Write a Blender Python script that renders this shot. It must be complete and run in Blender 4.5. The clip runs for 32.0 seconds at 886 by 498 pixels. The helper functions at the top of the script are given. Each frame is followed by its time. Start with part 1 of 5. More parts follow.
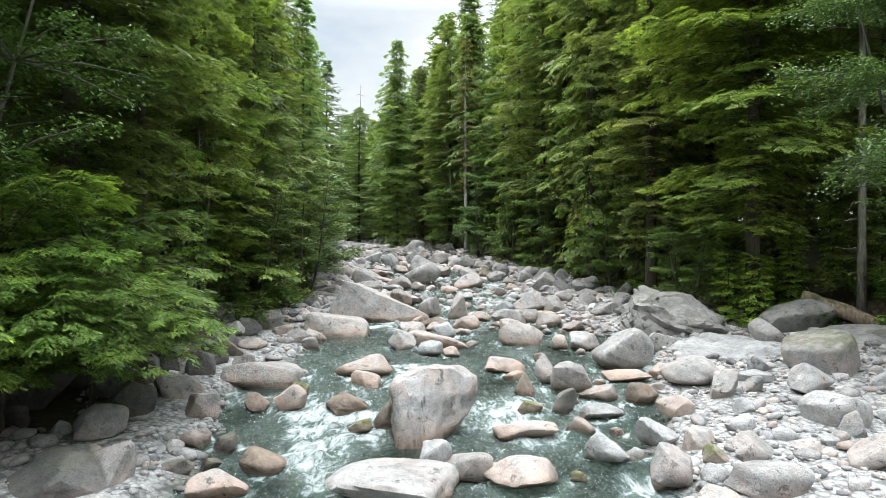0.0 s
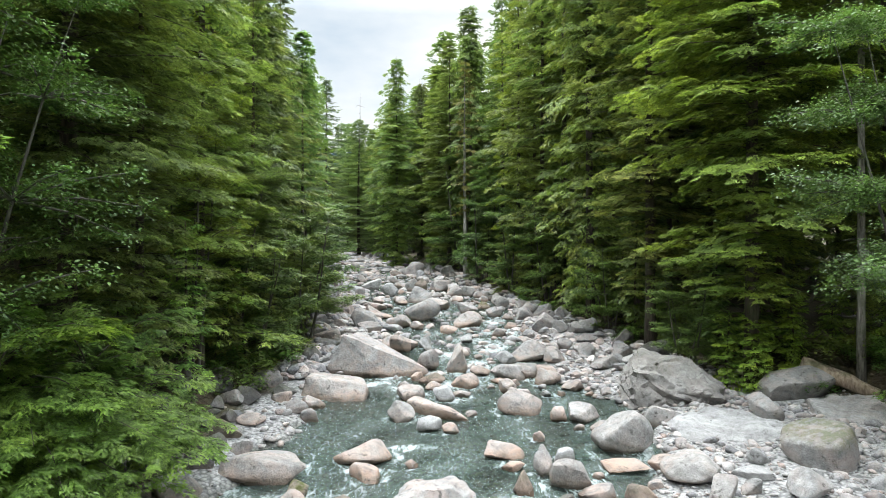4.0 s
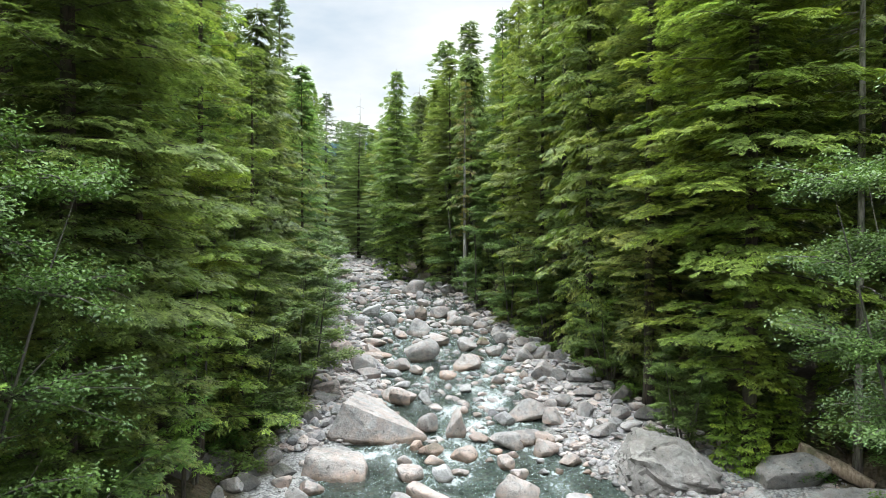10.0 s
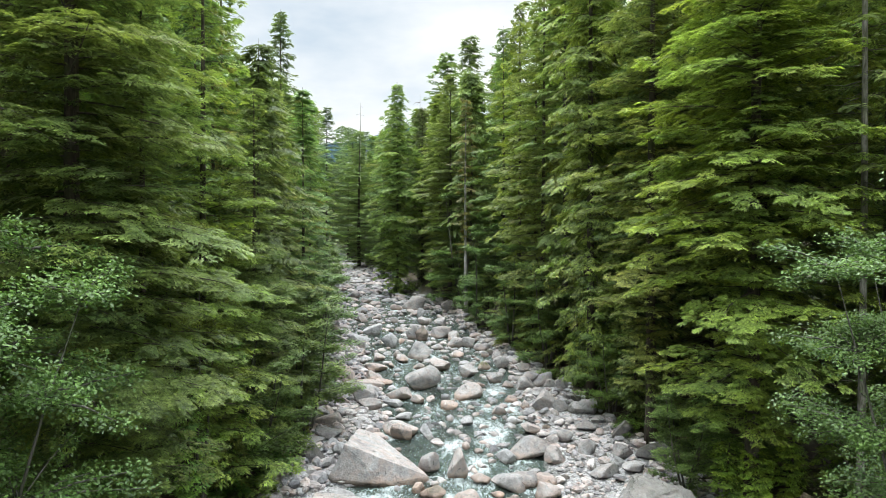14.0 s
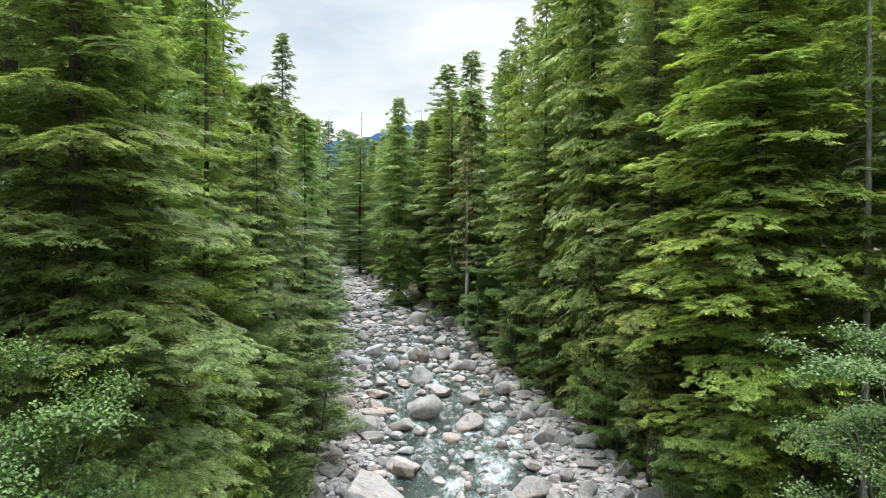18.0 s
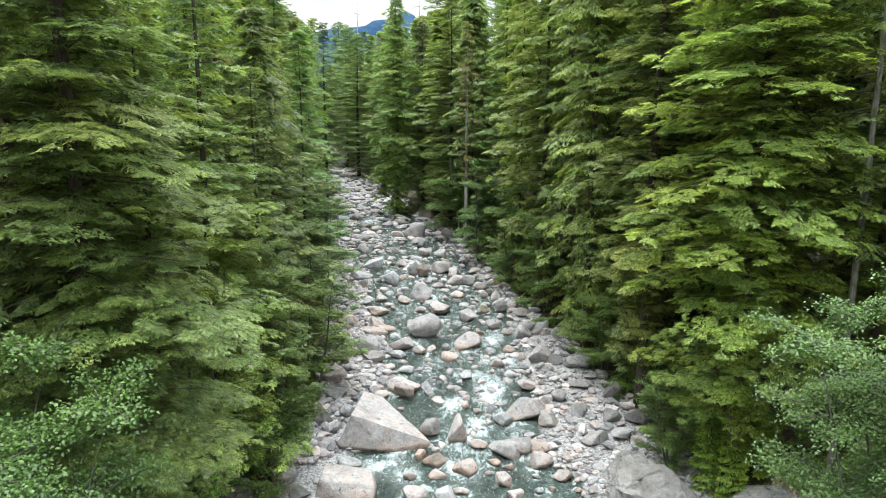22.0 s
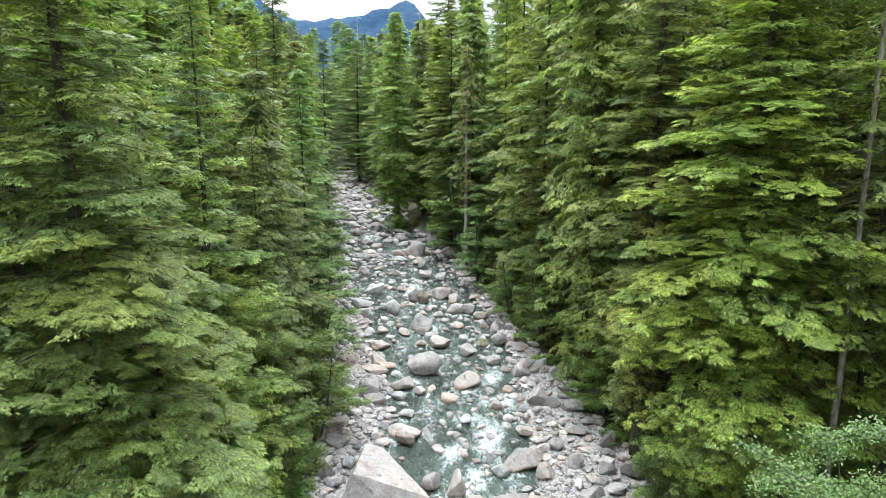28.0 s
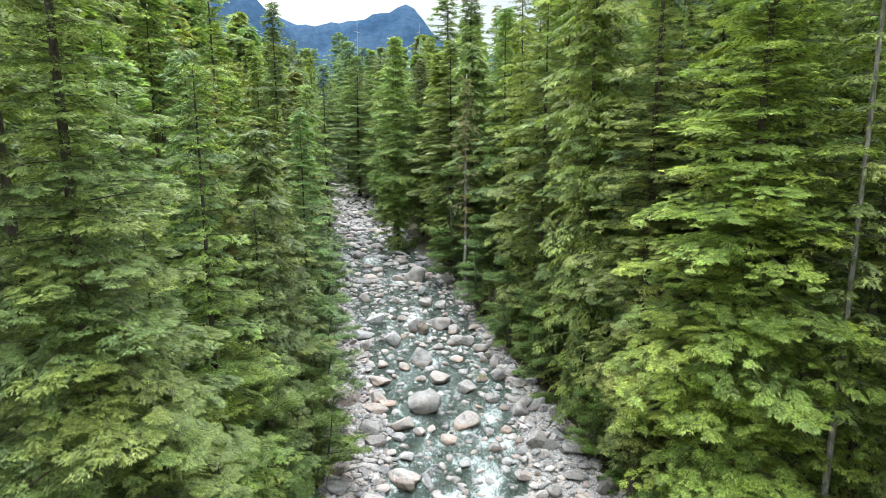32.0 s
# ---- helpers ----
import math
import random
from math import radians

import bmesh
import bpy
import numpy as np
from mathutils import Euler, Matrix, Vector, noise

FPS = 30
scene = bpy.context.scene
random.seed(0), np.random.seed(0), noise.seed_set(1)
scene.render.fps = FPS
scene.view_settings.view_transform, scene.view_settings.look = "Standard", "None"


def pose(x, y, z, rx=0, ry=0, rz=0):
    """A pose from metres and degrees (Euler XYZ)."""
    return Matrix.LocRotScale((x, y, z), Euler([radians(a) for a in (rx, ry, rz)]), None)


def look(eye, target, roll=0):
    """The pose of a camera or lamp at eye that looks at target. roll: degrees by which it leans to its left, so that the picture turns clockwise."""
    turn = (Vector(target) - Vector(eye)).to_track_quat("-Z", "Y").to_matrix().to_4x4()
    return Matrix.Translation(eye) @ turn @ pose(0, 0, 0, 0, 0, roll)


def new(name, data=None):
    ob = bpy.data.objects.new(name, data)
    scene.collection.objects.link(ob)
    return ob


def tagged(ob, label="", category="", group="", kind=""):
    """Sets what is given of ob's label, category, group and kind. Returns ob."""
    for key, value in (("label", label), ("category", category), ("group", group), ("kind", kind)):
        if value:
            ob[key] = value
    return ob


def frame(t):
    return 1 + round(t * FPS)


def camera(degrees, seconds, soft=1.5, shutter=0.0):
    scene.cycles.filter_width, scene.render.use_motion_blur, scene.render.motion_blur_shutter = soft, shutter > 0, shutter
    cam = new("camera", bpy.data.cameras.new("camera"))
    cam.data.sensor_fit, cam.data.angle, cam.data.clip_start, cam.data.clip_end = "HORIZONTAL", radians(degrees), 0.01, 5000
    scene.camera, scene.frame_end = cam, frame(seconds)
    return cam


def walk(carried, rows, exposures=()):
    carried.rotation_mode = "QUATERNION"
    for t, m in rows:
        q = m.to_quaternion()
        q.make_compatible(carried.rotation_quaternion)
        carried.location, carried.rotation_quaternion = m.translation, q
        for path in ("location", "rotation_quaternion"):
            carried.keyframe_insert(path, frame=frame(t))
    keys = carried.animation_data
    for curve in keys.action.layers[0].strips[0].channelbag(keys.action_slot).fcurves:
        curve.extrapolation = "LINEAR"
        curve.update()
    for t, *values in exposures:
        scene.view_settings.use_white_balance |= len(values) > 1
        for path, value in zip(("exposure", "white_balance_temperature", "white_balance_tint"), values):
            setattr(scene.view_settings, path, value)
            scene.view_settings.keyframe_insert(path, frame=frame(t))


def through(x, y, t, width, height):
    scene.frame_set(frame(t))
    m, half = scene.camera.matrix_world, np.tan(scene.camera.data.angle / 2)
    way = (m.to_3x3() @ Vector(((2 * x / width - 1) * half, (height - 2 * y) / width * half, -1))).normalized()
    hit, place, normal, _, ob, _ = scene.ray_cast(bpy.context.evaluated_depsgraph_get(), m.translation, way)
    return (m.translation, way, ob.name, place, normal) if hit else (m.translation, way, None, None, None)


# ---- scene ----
import itertools
cam = camera(69.9, 32.0, 0.6)
METRES, EYE, TILT, LEAN, TURN = 17.0, 3.0, 0.0, 0.0, 0.0
SKY_TOP, SUN, STOPS, LIFT = 9.5, 1.5, 0.0, 0.33
ROWS = [
    (0.0, 0.0, 0.0, 0.0, -0.0, 0.0, -0.0),
    (0.5, 0.0002, 0.0001, 0.0144, -0.0, 0.03, 0.01),
    (1.0, 0.0005, -0.0001, 0.0307, -0.01, 0.05, 0.02),
    (1.5, 0.001, -0.0003, 0.0449, -0.01, 0.09, 0.03),
    (2.0, 0.0013, -0.0005, 0.06, -0.02, 0.1, 0.05),
    (2.5, 0.0016, -0.0004, 0.0753, -0.02, 0.13, 0.05),
    (3.0, 0.0021, 0.0001, 0.092, -0.02, 0.15, 0.04),
    (3.5, 0.0021, 0.0005, 0.1083, -0.02, 0.18, 0.03),
    (4.0, 0.0015, 0.001, 0.1278, -0.03, 0.21, 0.03),
    (4.5, 0.001, 0.0018, 0.1456, -0.04, 0.23, 0.01),
    (6.5, 0.0013, 0.0054, 0.2168, -0.03, 0.33, 0.03),
    (7.0, 0.0019, 0.0051, 0.2343, -0.02, 0.26, 0.0),
    (7.5, 0.0021, 0.004, 0.2496, -0.02, 0.12, -0.01),
    (8.0, 0.0024, 0.0032, 0.266, -0.02, 0.01, -0.02),
    (8.5, 0.0032, 0.0028, 0.2808, -0.02, -0.16, -0.05),
    (9.0, 0.0034, 0.0026, 0.2953, -0.01, -0.5, -0.06),
    (9.5, 0.0034, 0.0018, 0.3088, -0.01, -0.77, -0.07),
    (10.0, 0.0037, 0.0011, 0.3227, -0.01, -0.81, -0.09),
    (10.5, 0.0038, 0.0009, 0.335, -0.0, -0.79, -0.1),
    (11.0, 0.0029, 0.0013, 0.3483, -0.0, -0.78, -0.1),
    (11.5, 0.0022, 0.0016, 0.3601, -0.0, -0.77, -0.1),
    (12.0, 0.0019, 0.0009, 0.3724, -0.0, -0.76, -0.1),
    (12.5, 0.0014, 0.0005, 0.3834, -0.0, -0.73, -0.1),
    (13.0, 0.0009, 0.0003, 0.3958, -0.01, -0.77, -0.12),
    (13.5, 0.0003, 0.0012, 0.4083, 0.01, -0.79, -0.1),
    (14.0, -0.0011, 0.0021, 0.4231, -0.01, -0.76, -0.11),
    (14.5, -0.0014, 0.002, 0.4373, 0.02, -0.76, -0.11),
    (16.5, -0.0065, 0.0035, 0.496, 0.04, -0.66, -0.15),
    (17.0, -0.0073, 0.0033, 0.5123, 0.04, -0.92, -0.16),
    (17.5, -0.0071, 0.0038, 0.5269, 0.04, -0.97, -0.17),
    (18.0, -0.0068, 0.0036, 0.5425, 0.04, -0.95, -0.19),
    (18.5, -0.0067, 0.0035, 0.5561, 0.04, -0.93, -0.19),
    (19.0, -0.0067, 0.0033, 0.5707, 0.02, -0.9, -0.19),
    (19.5, -0.0065, 0.0029, 0.5844, 0.02, -0.95, -0.21),
    (20.0, -0.006, 0.0025, 0.5984, 0.03, -2.96, -0.22),
    (20.5, -0.0054, 0.0019, 0.6107, 0.02, -5.19, -0.24),
    (21.0, -0.005, 0.0012, 0.6239, 0.02, -7.35, -0.24),
    (21.5, -0.0046, 0.0012, 0.6365, 0.01, -9.04, -0.25),
    (22.0, -0.0043, 0.0017, 0.65, 0.01, -10.45, -0.23),
    (22.5, -0.0044, 0.0021, 0.6622, -0.01, -11.49, -0.23),
    (23.0, -0.0041, 0.0023, 0.6764, -0.01, -11.53, -0.23),
    (23.5, -0.0045, 0.0031, 0.6907, -0.01, -11.51, -0.21),
    (24.0, -0.0049, 0.0041, 0.7098, -0.01, -11.5, -0.2),
    (24.5, -0.0055, 0.0048, 0.7289, -0.01, -11.48, -0.19),
    (25.0, -0.0051, 0.0048, 0.7478, -0.01, -11.45, -0.2),
    (25.5, -0.0048, 0.0045, 0.7639, -0.01, -11.44, -0.2),
    (27.5, -0.001, 0.0051, 0.8311, 0.05, -11.4, -0.09),
    (28.0, -0.0001, 0.0054, 0.8476, 0.06, -11.38, -0.07),
    (28.5, 0.0005, 0.0057, 0.8629, 0.06, -11.36, -0.07),
    (29.0, 0.0011, 0.0057, 0.8794, 0.07, -11.33, -0.05),
    (29.5, 0.002, 0.0054, 0.8959, 0.07, -11.3, -0.02),
    (30.0, 0.0028, 0.0043, 0.9155, 0.08, -11.25, 0.02),
    (30.5, 0.0037, 0.0036, 0.9336, 0.09, -11.22, 0.04),
    (31.0, 0.0047, 0.004, 0.9547, 0.1, -11.18, 0.04),
    (31.5, 0.0043, 0.0042, 0.9756, 0.08, -11.15, 0.05),
    (32.0, 0.0037, 0.0045, 0.9986, 0.07, -11.11, 0.07),
]
walk(cam, [(t, pose(0, 0, EYE, TILT, LEAN, TURN) @ pose(METRES * x, METRES * y, METRES * z, 90 + pitch, roll, yaw)) for t, x, y, z, yaw, pitch, roll in ROWS],
     [(0.0, STOPS + 0.18), (7.0, STOPS + 0.25), (19.5, STOPS + 0.16), (23.0, STOPS + LIFT), (32.0, STOPS + LIFT)])

# world: bright overcast sky, brighter overhead, thin blue-grey cloud bands
world = bpy.data.worlds.new("overcast_sky")
scene.world = world
world.use_nodes = True
wn, wl = world.node_tree.nodes, world.node_tree.links
wn.clear()
w_out = wn.new("ShaderNodeOutputWorld")
w_bg = wn.new("ShaderNodeBackground")
w_sky = wn.new("ShaderNodeTexSky")
w_sky.sky_type, w_sky.sun_disc = "NISHITA", False
w_sky.sun_elevation, w_sky.sun_rotation = radians(67), radians(-21)
w_tc = wn.new("ShaderNodeTexCoord")
w_sep = wn.new("ShaderNodeSeparateXYZ")
w_map = wn.new("ShaderNodeMapping")
w_map.inputs["Scale"].default_value = (1.6, 1.0, 4.2)
w_map.inputs["Location"].default_value = (0.35, 0.2, 0.1)
w_noise = wn.new("ShaderNodeTexNoise")
w_noise.inputs["Scale"].default_value = 2.1
w_noise.inputs["Detail"].default_value = 6.0
w_noise.inputs["Roughness"].default_value = 0.5
w_ramp = wn.new("ShaderNodeValToRGB")
w_ramp.color_ramp.elements[0].position, w_ramp.color_ramp.elements[0].color = 0.36, (0.60, 0.70, 0.79, 1)
w_ramp.color_ramp.elements[1].position, w_ramp.color_ramp.elements[1].color = 0.60, (0.93, 0.96, 0.97, 1)
w_grow = wn.new("ShaderNodeMapRange")
w_grow.inputs["From Min"].default_value, w_grow.inputs["From Max"].default_value = 0.35, 1.0
w_grow.inputs["To Min"].default_value, w_grow.inputs["To Max"].default_value = 1.0, SKY_TOP
w_mul = wn.new("ShaderNodeVectorMath")
w_mul.operation = "SCALE"
w_dim = wn.new("ShaderNodeVectorMath")
w_dim.operation = "SCALE"
w_dim.inputs["Scale"].default_value = 0.10
w_mix = wn.new("ShaderNodeMix")
w_mix.data_type = "RGBA"
w_mix.inputs[0].default_value = 0.93
wl.new(w_tc.outputs["Generated"], w_sep.inputs[0])
wl.new(w_tc.outputs["Generated"], w_map.inputs[0])
wl.new(w_map.outputs[0], w_noise.inputs["Vector"])
wl.new(w_noise.outputs[0], w_ramp.inputs[0])
wl.new(w_sep.outputs[2], w_grow.inputs["Value"])
wl.new(w_ramp.outputs[0], w_mul.inputs[0])
wl.new(w_grow.outputs[0], w_mul.inputs["Scale"])
wl.new(w_sky.outputs[0], w_dim.inputs[0])
wl.new(w_dim.outputs[0], w_mix.inputs[6])
wl.new(w_mul.outputs[0], w_mix.inputs[7])
wl.new(w_mix.outputs[2], w_bg.inputs[0])
w_bg.inputs[1].default_value = 1.0
wl.new(w_bg.outputs[0], w_out.inputs[0])

sun_data = bpy.data.lights.new("soft_sun", "SUN")
sun_data.energy, sun_data.angle, sun_data.color = SUN, radians(25), (1.0, 0.97, 0.92)
sun_ob = new("soft_sun", sun_data)
sun_ob.matrix_world = look((-7, 36, 46), (0, 18, 0))


# ---- materials ----
def material(name):
    m = bpy.data.materials.new(name)
    m.use_nodes = True
    nt = m.node_tree
    return m, nt.nodes, nt.links, nt.nodes["Principled BSDF"], nt.nodes["Material Output"]


def noise_node(n, l, scale, detail=4.0, rough=0.55, vec=None, dist=0.0):
    t = n.new("ShaderNodeTexNoise")
    t.inputs["Scale"].default_value, t.inputs["Detail"].default_value = scale, detail
    t.inputs["Roughness"].default_value, t.inputs["Distortion"].default_value = rough, dist
    if vec is not None:
        l.new(vec, t.inputs["Vector"])
    return t


def ramp_node(n, l, src, stops):
    r = n.new("ShaderNodeValToRGB")
    e = r.color_ramp.elements
    while len(e) < len(stops):
        e.new(0.5)
    for k, (p, c) in enumerate(stops):
        e[k].position = p
        e[k].color = (c, c, c, 1) if isinstance(c, (int, float)) else (*c, 1)
    l.new(src, r.inputs[0])
    return r.outputs[0]


def mix_node(n, l, fac, a, b, mode="MIX"):
    m = n.new("ShaderNodeMix")
    m.data_type, m.blend_type = "RGBA", mode
    for sock, v in ((m.inputs[0], fac), (m.inputs[6], a), (m.inputs[7], b)):
        if isinstance(v, (int, float)):
            sock.default_value = v
        elif isinstance(v, tuple):
            sock.default_value = (*v, 1)
        else:
            l.new(v, sock)
    return m.outputs[2]


def math_node(n, l, op, a, b=0.0, clamp=False):
    m = n.new("ShaderNodeMath")
    m.operation, m.use_clamp = op, clamp
    for sock, v in ((m.inputs[0], a), (m.inputs[1], b)):
        if isinstance(v, (int, float)):
            sock.default_value = v
        else:
            l.new(v, sock)
    return m.outputs[0]


def bump_node(n, l, height, strength, distance, after=None):
    b = n.new("ShaderNodeBump")
    b.inputs["Strength"].default_value, b.inputs["Distance"].default_value = strength, distance
    l.new(height, b.inputs["Height"])
    if after is not None:
        l.new(after, b.inputs["Normal"])
    return b.outputs[0]


def attr_node(n, name):
    a = n.new("ShaderNodeAttribute")
    a.attribute_name = name
    return a.outputs["Fac"]


def rock_material(name, by_island=False):
    """Granite: speckled, blotched, with rust-pink staining, dark lichen, moss and a wet foot."""
    m, n, l, p, out = material(name)
    geo = n.new("ShaderNodeNewGeometry")
    pos = geo.outputs["Position"]
    big = noise_node(n, l, 1.1, 4, 0.6, pos, 0.6)
    mid = noise_node(n, l, 6.5, 6, 0.62, pos)
    fine = noise_node(n, l, 42.0, 4, 0.75, pos)
    vor = n.new("ShaderNodeTexVoronoi")
    vor.inputs["Scale"].default_value = 38.0
    l.new(pos, vor.inputs["Vector"])
    info = n.new("ShaderNodeObjectInfo")
    if by_island:
        rnd = geo.outputs["Random Per Island"]
        base = ramp_node(n, l, rnd, [(0.0, (0.187, 0.187, 0.197)), (0.25, (0.421, 0.418, 0.412)), (0.55, (0.304, 0.304, 0.311)),
                                     (0.72, (0.562, 0.555, 0.544)), (0.86, (0.491, 0.439, 0.409)), (1.0, (0.222, 0.222, 0.228))])
        pink = math_node(n, l, "MULTIPLY", rnd, 0.7)
    else:
        base, pink = info.outputs["Color"], info.outputs["Alpha"]
    col = mix_node(n, l, 1.0, base, ramp_node(n, l, big.outputs[0], [(0.3, 0.60), (0.68, 1.18)]), "MULTIPLY")
    col = mix_node(n, l, 1.0, col, ramp_node(n, l, mid.outputs[0], [(0.3, 0.70), (0.7, 1.16)]), "MULTIPLY")
    col = mix_node(n, l, 0.6, col, ramp_node(n, l, fine.outputs[0], [(0.36, 0.42), (0.50, 1.0), (0.68, 1.2)]), "MULTIPLY")
    col = mix_node(n, l, 0.35, col, ramp_node(n, l, vor.outputs["Color"], [(0.0, 0.55), (0.4, 1.0), (1.0, 1.1)]), "MULTIPLY")
    stain = noise_node(n, l, 1.7, 5, 0.6, pos, 1.2)
    sf = math_node(n, l, "MULTIPLY", ramp_node(n, l, stain.outputs[0], [(0.40, 0.0), (0.62, 1.0)]), pink)
    col = mix_node(n, l, sf, col, (0.44, 0.33, 0.28))
    if not by_island:
        band = math_node(n, l, "MULTIPLY", attr_node(n, "rust"), ramp_node(n, l, mid.outputs[0], [(0.34, 0.25), (0.58, 1.0)]))
        col = mix_node(n, l, band, col, (0.42, 0.285, 0.22))
    # dark lichen crust with its own blotchy outline
    lich = noise_node(n, l, 3.8, 9, 0.78, pos, 0.4)
    lf = math_node(n, l, "MULTIPLY", ramp_node(n, l, lich.outputs[0], [(0.57, 0.0), (0.63, 1.0)]), 0.8)
    col = mix_node(n, l, lf, col, (0.055, 0.052, 0.045))
    if not by_island:
        moss = attr_node(n, "moss")
        mn = noise_node(n, l, 5.0, 6, 0.7, pos)
        mf = math_node(n, l, "MULTIPLY", ramp_node(n, l, mn.outputs[0], [(0.40, 0.0), (0.56, 1.0)]), moss)
        col = mix_node(n, l, mf, col, (0.09, 0.105, 0.022))
    wet = attr_node(n, "wet")
    col = mix_node(n, l, math_node(n, l, "MULTIPLY", wet, 0.8), col, mix_node(n, l, 1.0, col, (0.30, 0.27, 0.22), "MULTIPLY"))
    l.new(col, p.inputs["Base Color"])
    l.new(math_node(n, l, "SUBTRACT", 0.86, math_node(n, l, "MULTIPLY", wet, 0.6)), p.inputs["Roughness"])
    p.inputs["Specular IOR Level"].default_value = 0.35
    b1 = bump_node(n, l, mid.outputs[0], 0.8, 0.07)
    l.new(bump_node(n, l, fine.outputs[0], 0.7, 0.012, b1), p.inputs["Normal"])
    return m


ROCK = rock_material("granite")
COBBLE = rock_material("cobble_stone", True)


def leaf_material(name, inner, outer, through, gloss=0.5):
    m, n, l, p, out = material(name)
    info = n.new("ShaderNodeObjectInfo")
    geo = n.new("ShaderNodeNewGeometry")
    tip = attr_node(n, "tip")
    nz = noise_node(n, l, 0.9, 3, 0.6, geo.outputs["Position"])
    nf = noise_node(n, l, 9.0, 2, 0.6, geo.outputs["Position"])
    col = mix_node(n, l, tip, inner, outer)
    col = mix_node(n, l, 1.0, col, info.outputs["Color"], "MULTIPLY")
    col = mix_node(n, l, 1.0, col, ramp_node(n, l, nz.outputs[0], [(0.3, (0.72, 0.78, 0.8)), (0.7, (1.22, 1.16, 1.0))]), "MULTIPLY")
    col = mix_node(n, l, 1.0, col, ramp_node(n, l, nf.outputs[0], [(0.32, 0.55), (0.68, 1.42)]), "MULTIPLY")
    col = mix_node(n, l, 1.0, col, ramp_node(n, l, info.outputs["Random"], [(0.0, (0.80, 0.84, 0.86)), (0.6, (1.08, 1.06, 1.0)), (1.0, (1.16, 1.05, 0.86))]), "MULTIPLY")
    l.new(col, p.inputs["Base Color"])
    p.inputs["Roughness"].default_value = gloss
    p.inputs["Specular IOR Level"].default_value = 0.5
    tr = n.new("ShaderNodeBsdfTranslucent")
    l.new(mix_node(n, l, 1.0, col, (1.15, 1.2, 0.75), "MULTIPLY"), tr.inputs[0])
    mx = n.new("ShaderNodeMixShader")
    mx.inputs[0].default_value = through
    l.new(p.outputs[0], mx.inputs[1])
    l.new(tr.outputs[0], mx.inputs[2])
    l.new(mx.outputs[0], out.inputs[0])
    return m


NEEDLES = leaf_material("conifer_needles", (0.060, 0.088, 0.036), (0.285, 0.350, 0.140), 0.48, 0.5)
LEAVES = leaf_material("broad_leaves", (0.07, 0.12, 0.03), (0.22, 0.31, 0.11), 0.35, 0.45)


def bark_material(name, dark, light, scale):
    m, n, l, p, out = material(name)
    tc = n.new("ShaderNodeTexCoord")
    mp = n.new("ShaderNodeMapping")
    mp.inputs["Scale"].default_value = (1, 1, 0.16)
    l.new(tc.outputs["Object"], mp.inputs[0])
    a = noise_node(n, l, scale, 6, 0.65, mp.outputs[0], 0.3)
    b = noise_node(n, l, 1.3, 4, 0.6, tc.outputs["Object"])
    col = mix_node(n, l, ramp_node(n, l, a.outputs[0], [(0.35, 0.0), (0.62, 1.0)]), dark, light)
    col = mix_node(n, l, ramp_node(n, l, b.outputs[0], [(0.48, 0.0), (0.66, 0.75)]), col, (0.06, 0.075, 0.03))
    l.new(col, p.inputs["Base Color"])
    p.inputs["Roughness"].default_value = 0.9
    l.new(bump_node(n, l, a.outputs[0], 0.9, 0.03), p.inputs["Normal"])
    return m


BARK = bark_material("conifer_bark", (0.026, 0.020, 0.016), (0.10, 0.08, 0.064), 16.0)
PALE_BARK = bark_material("weathered_pale_bark", (0.13, 0.12, 0.11), (0.40, 0.385, 0.36), 12.0)
LICHEN_BARK = bark_material("lichen_grey_bark", (0.07, 0.062, 0.054), (0.27, 0.252, 0.225), 14.0)
ALDER_BARK = bark_material("alder_bark", (0.045, 0.04, 0.034), (0.13, 0.12, 0.105), 12.0)
DRIFT = bark_material("driftwood", (0.12, 0.085, 0.055), (0.34, 0.27, 0.20), 9.0)


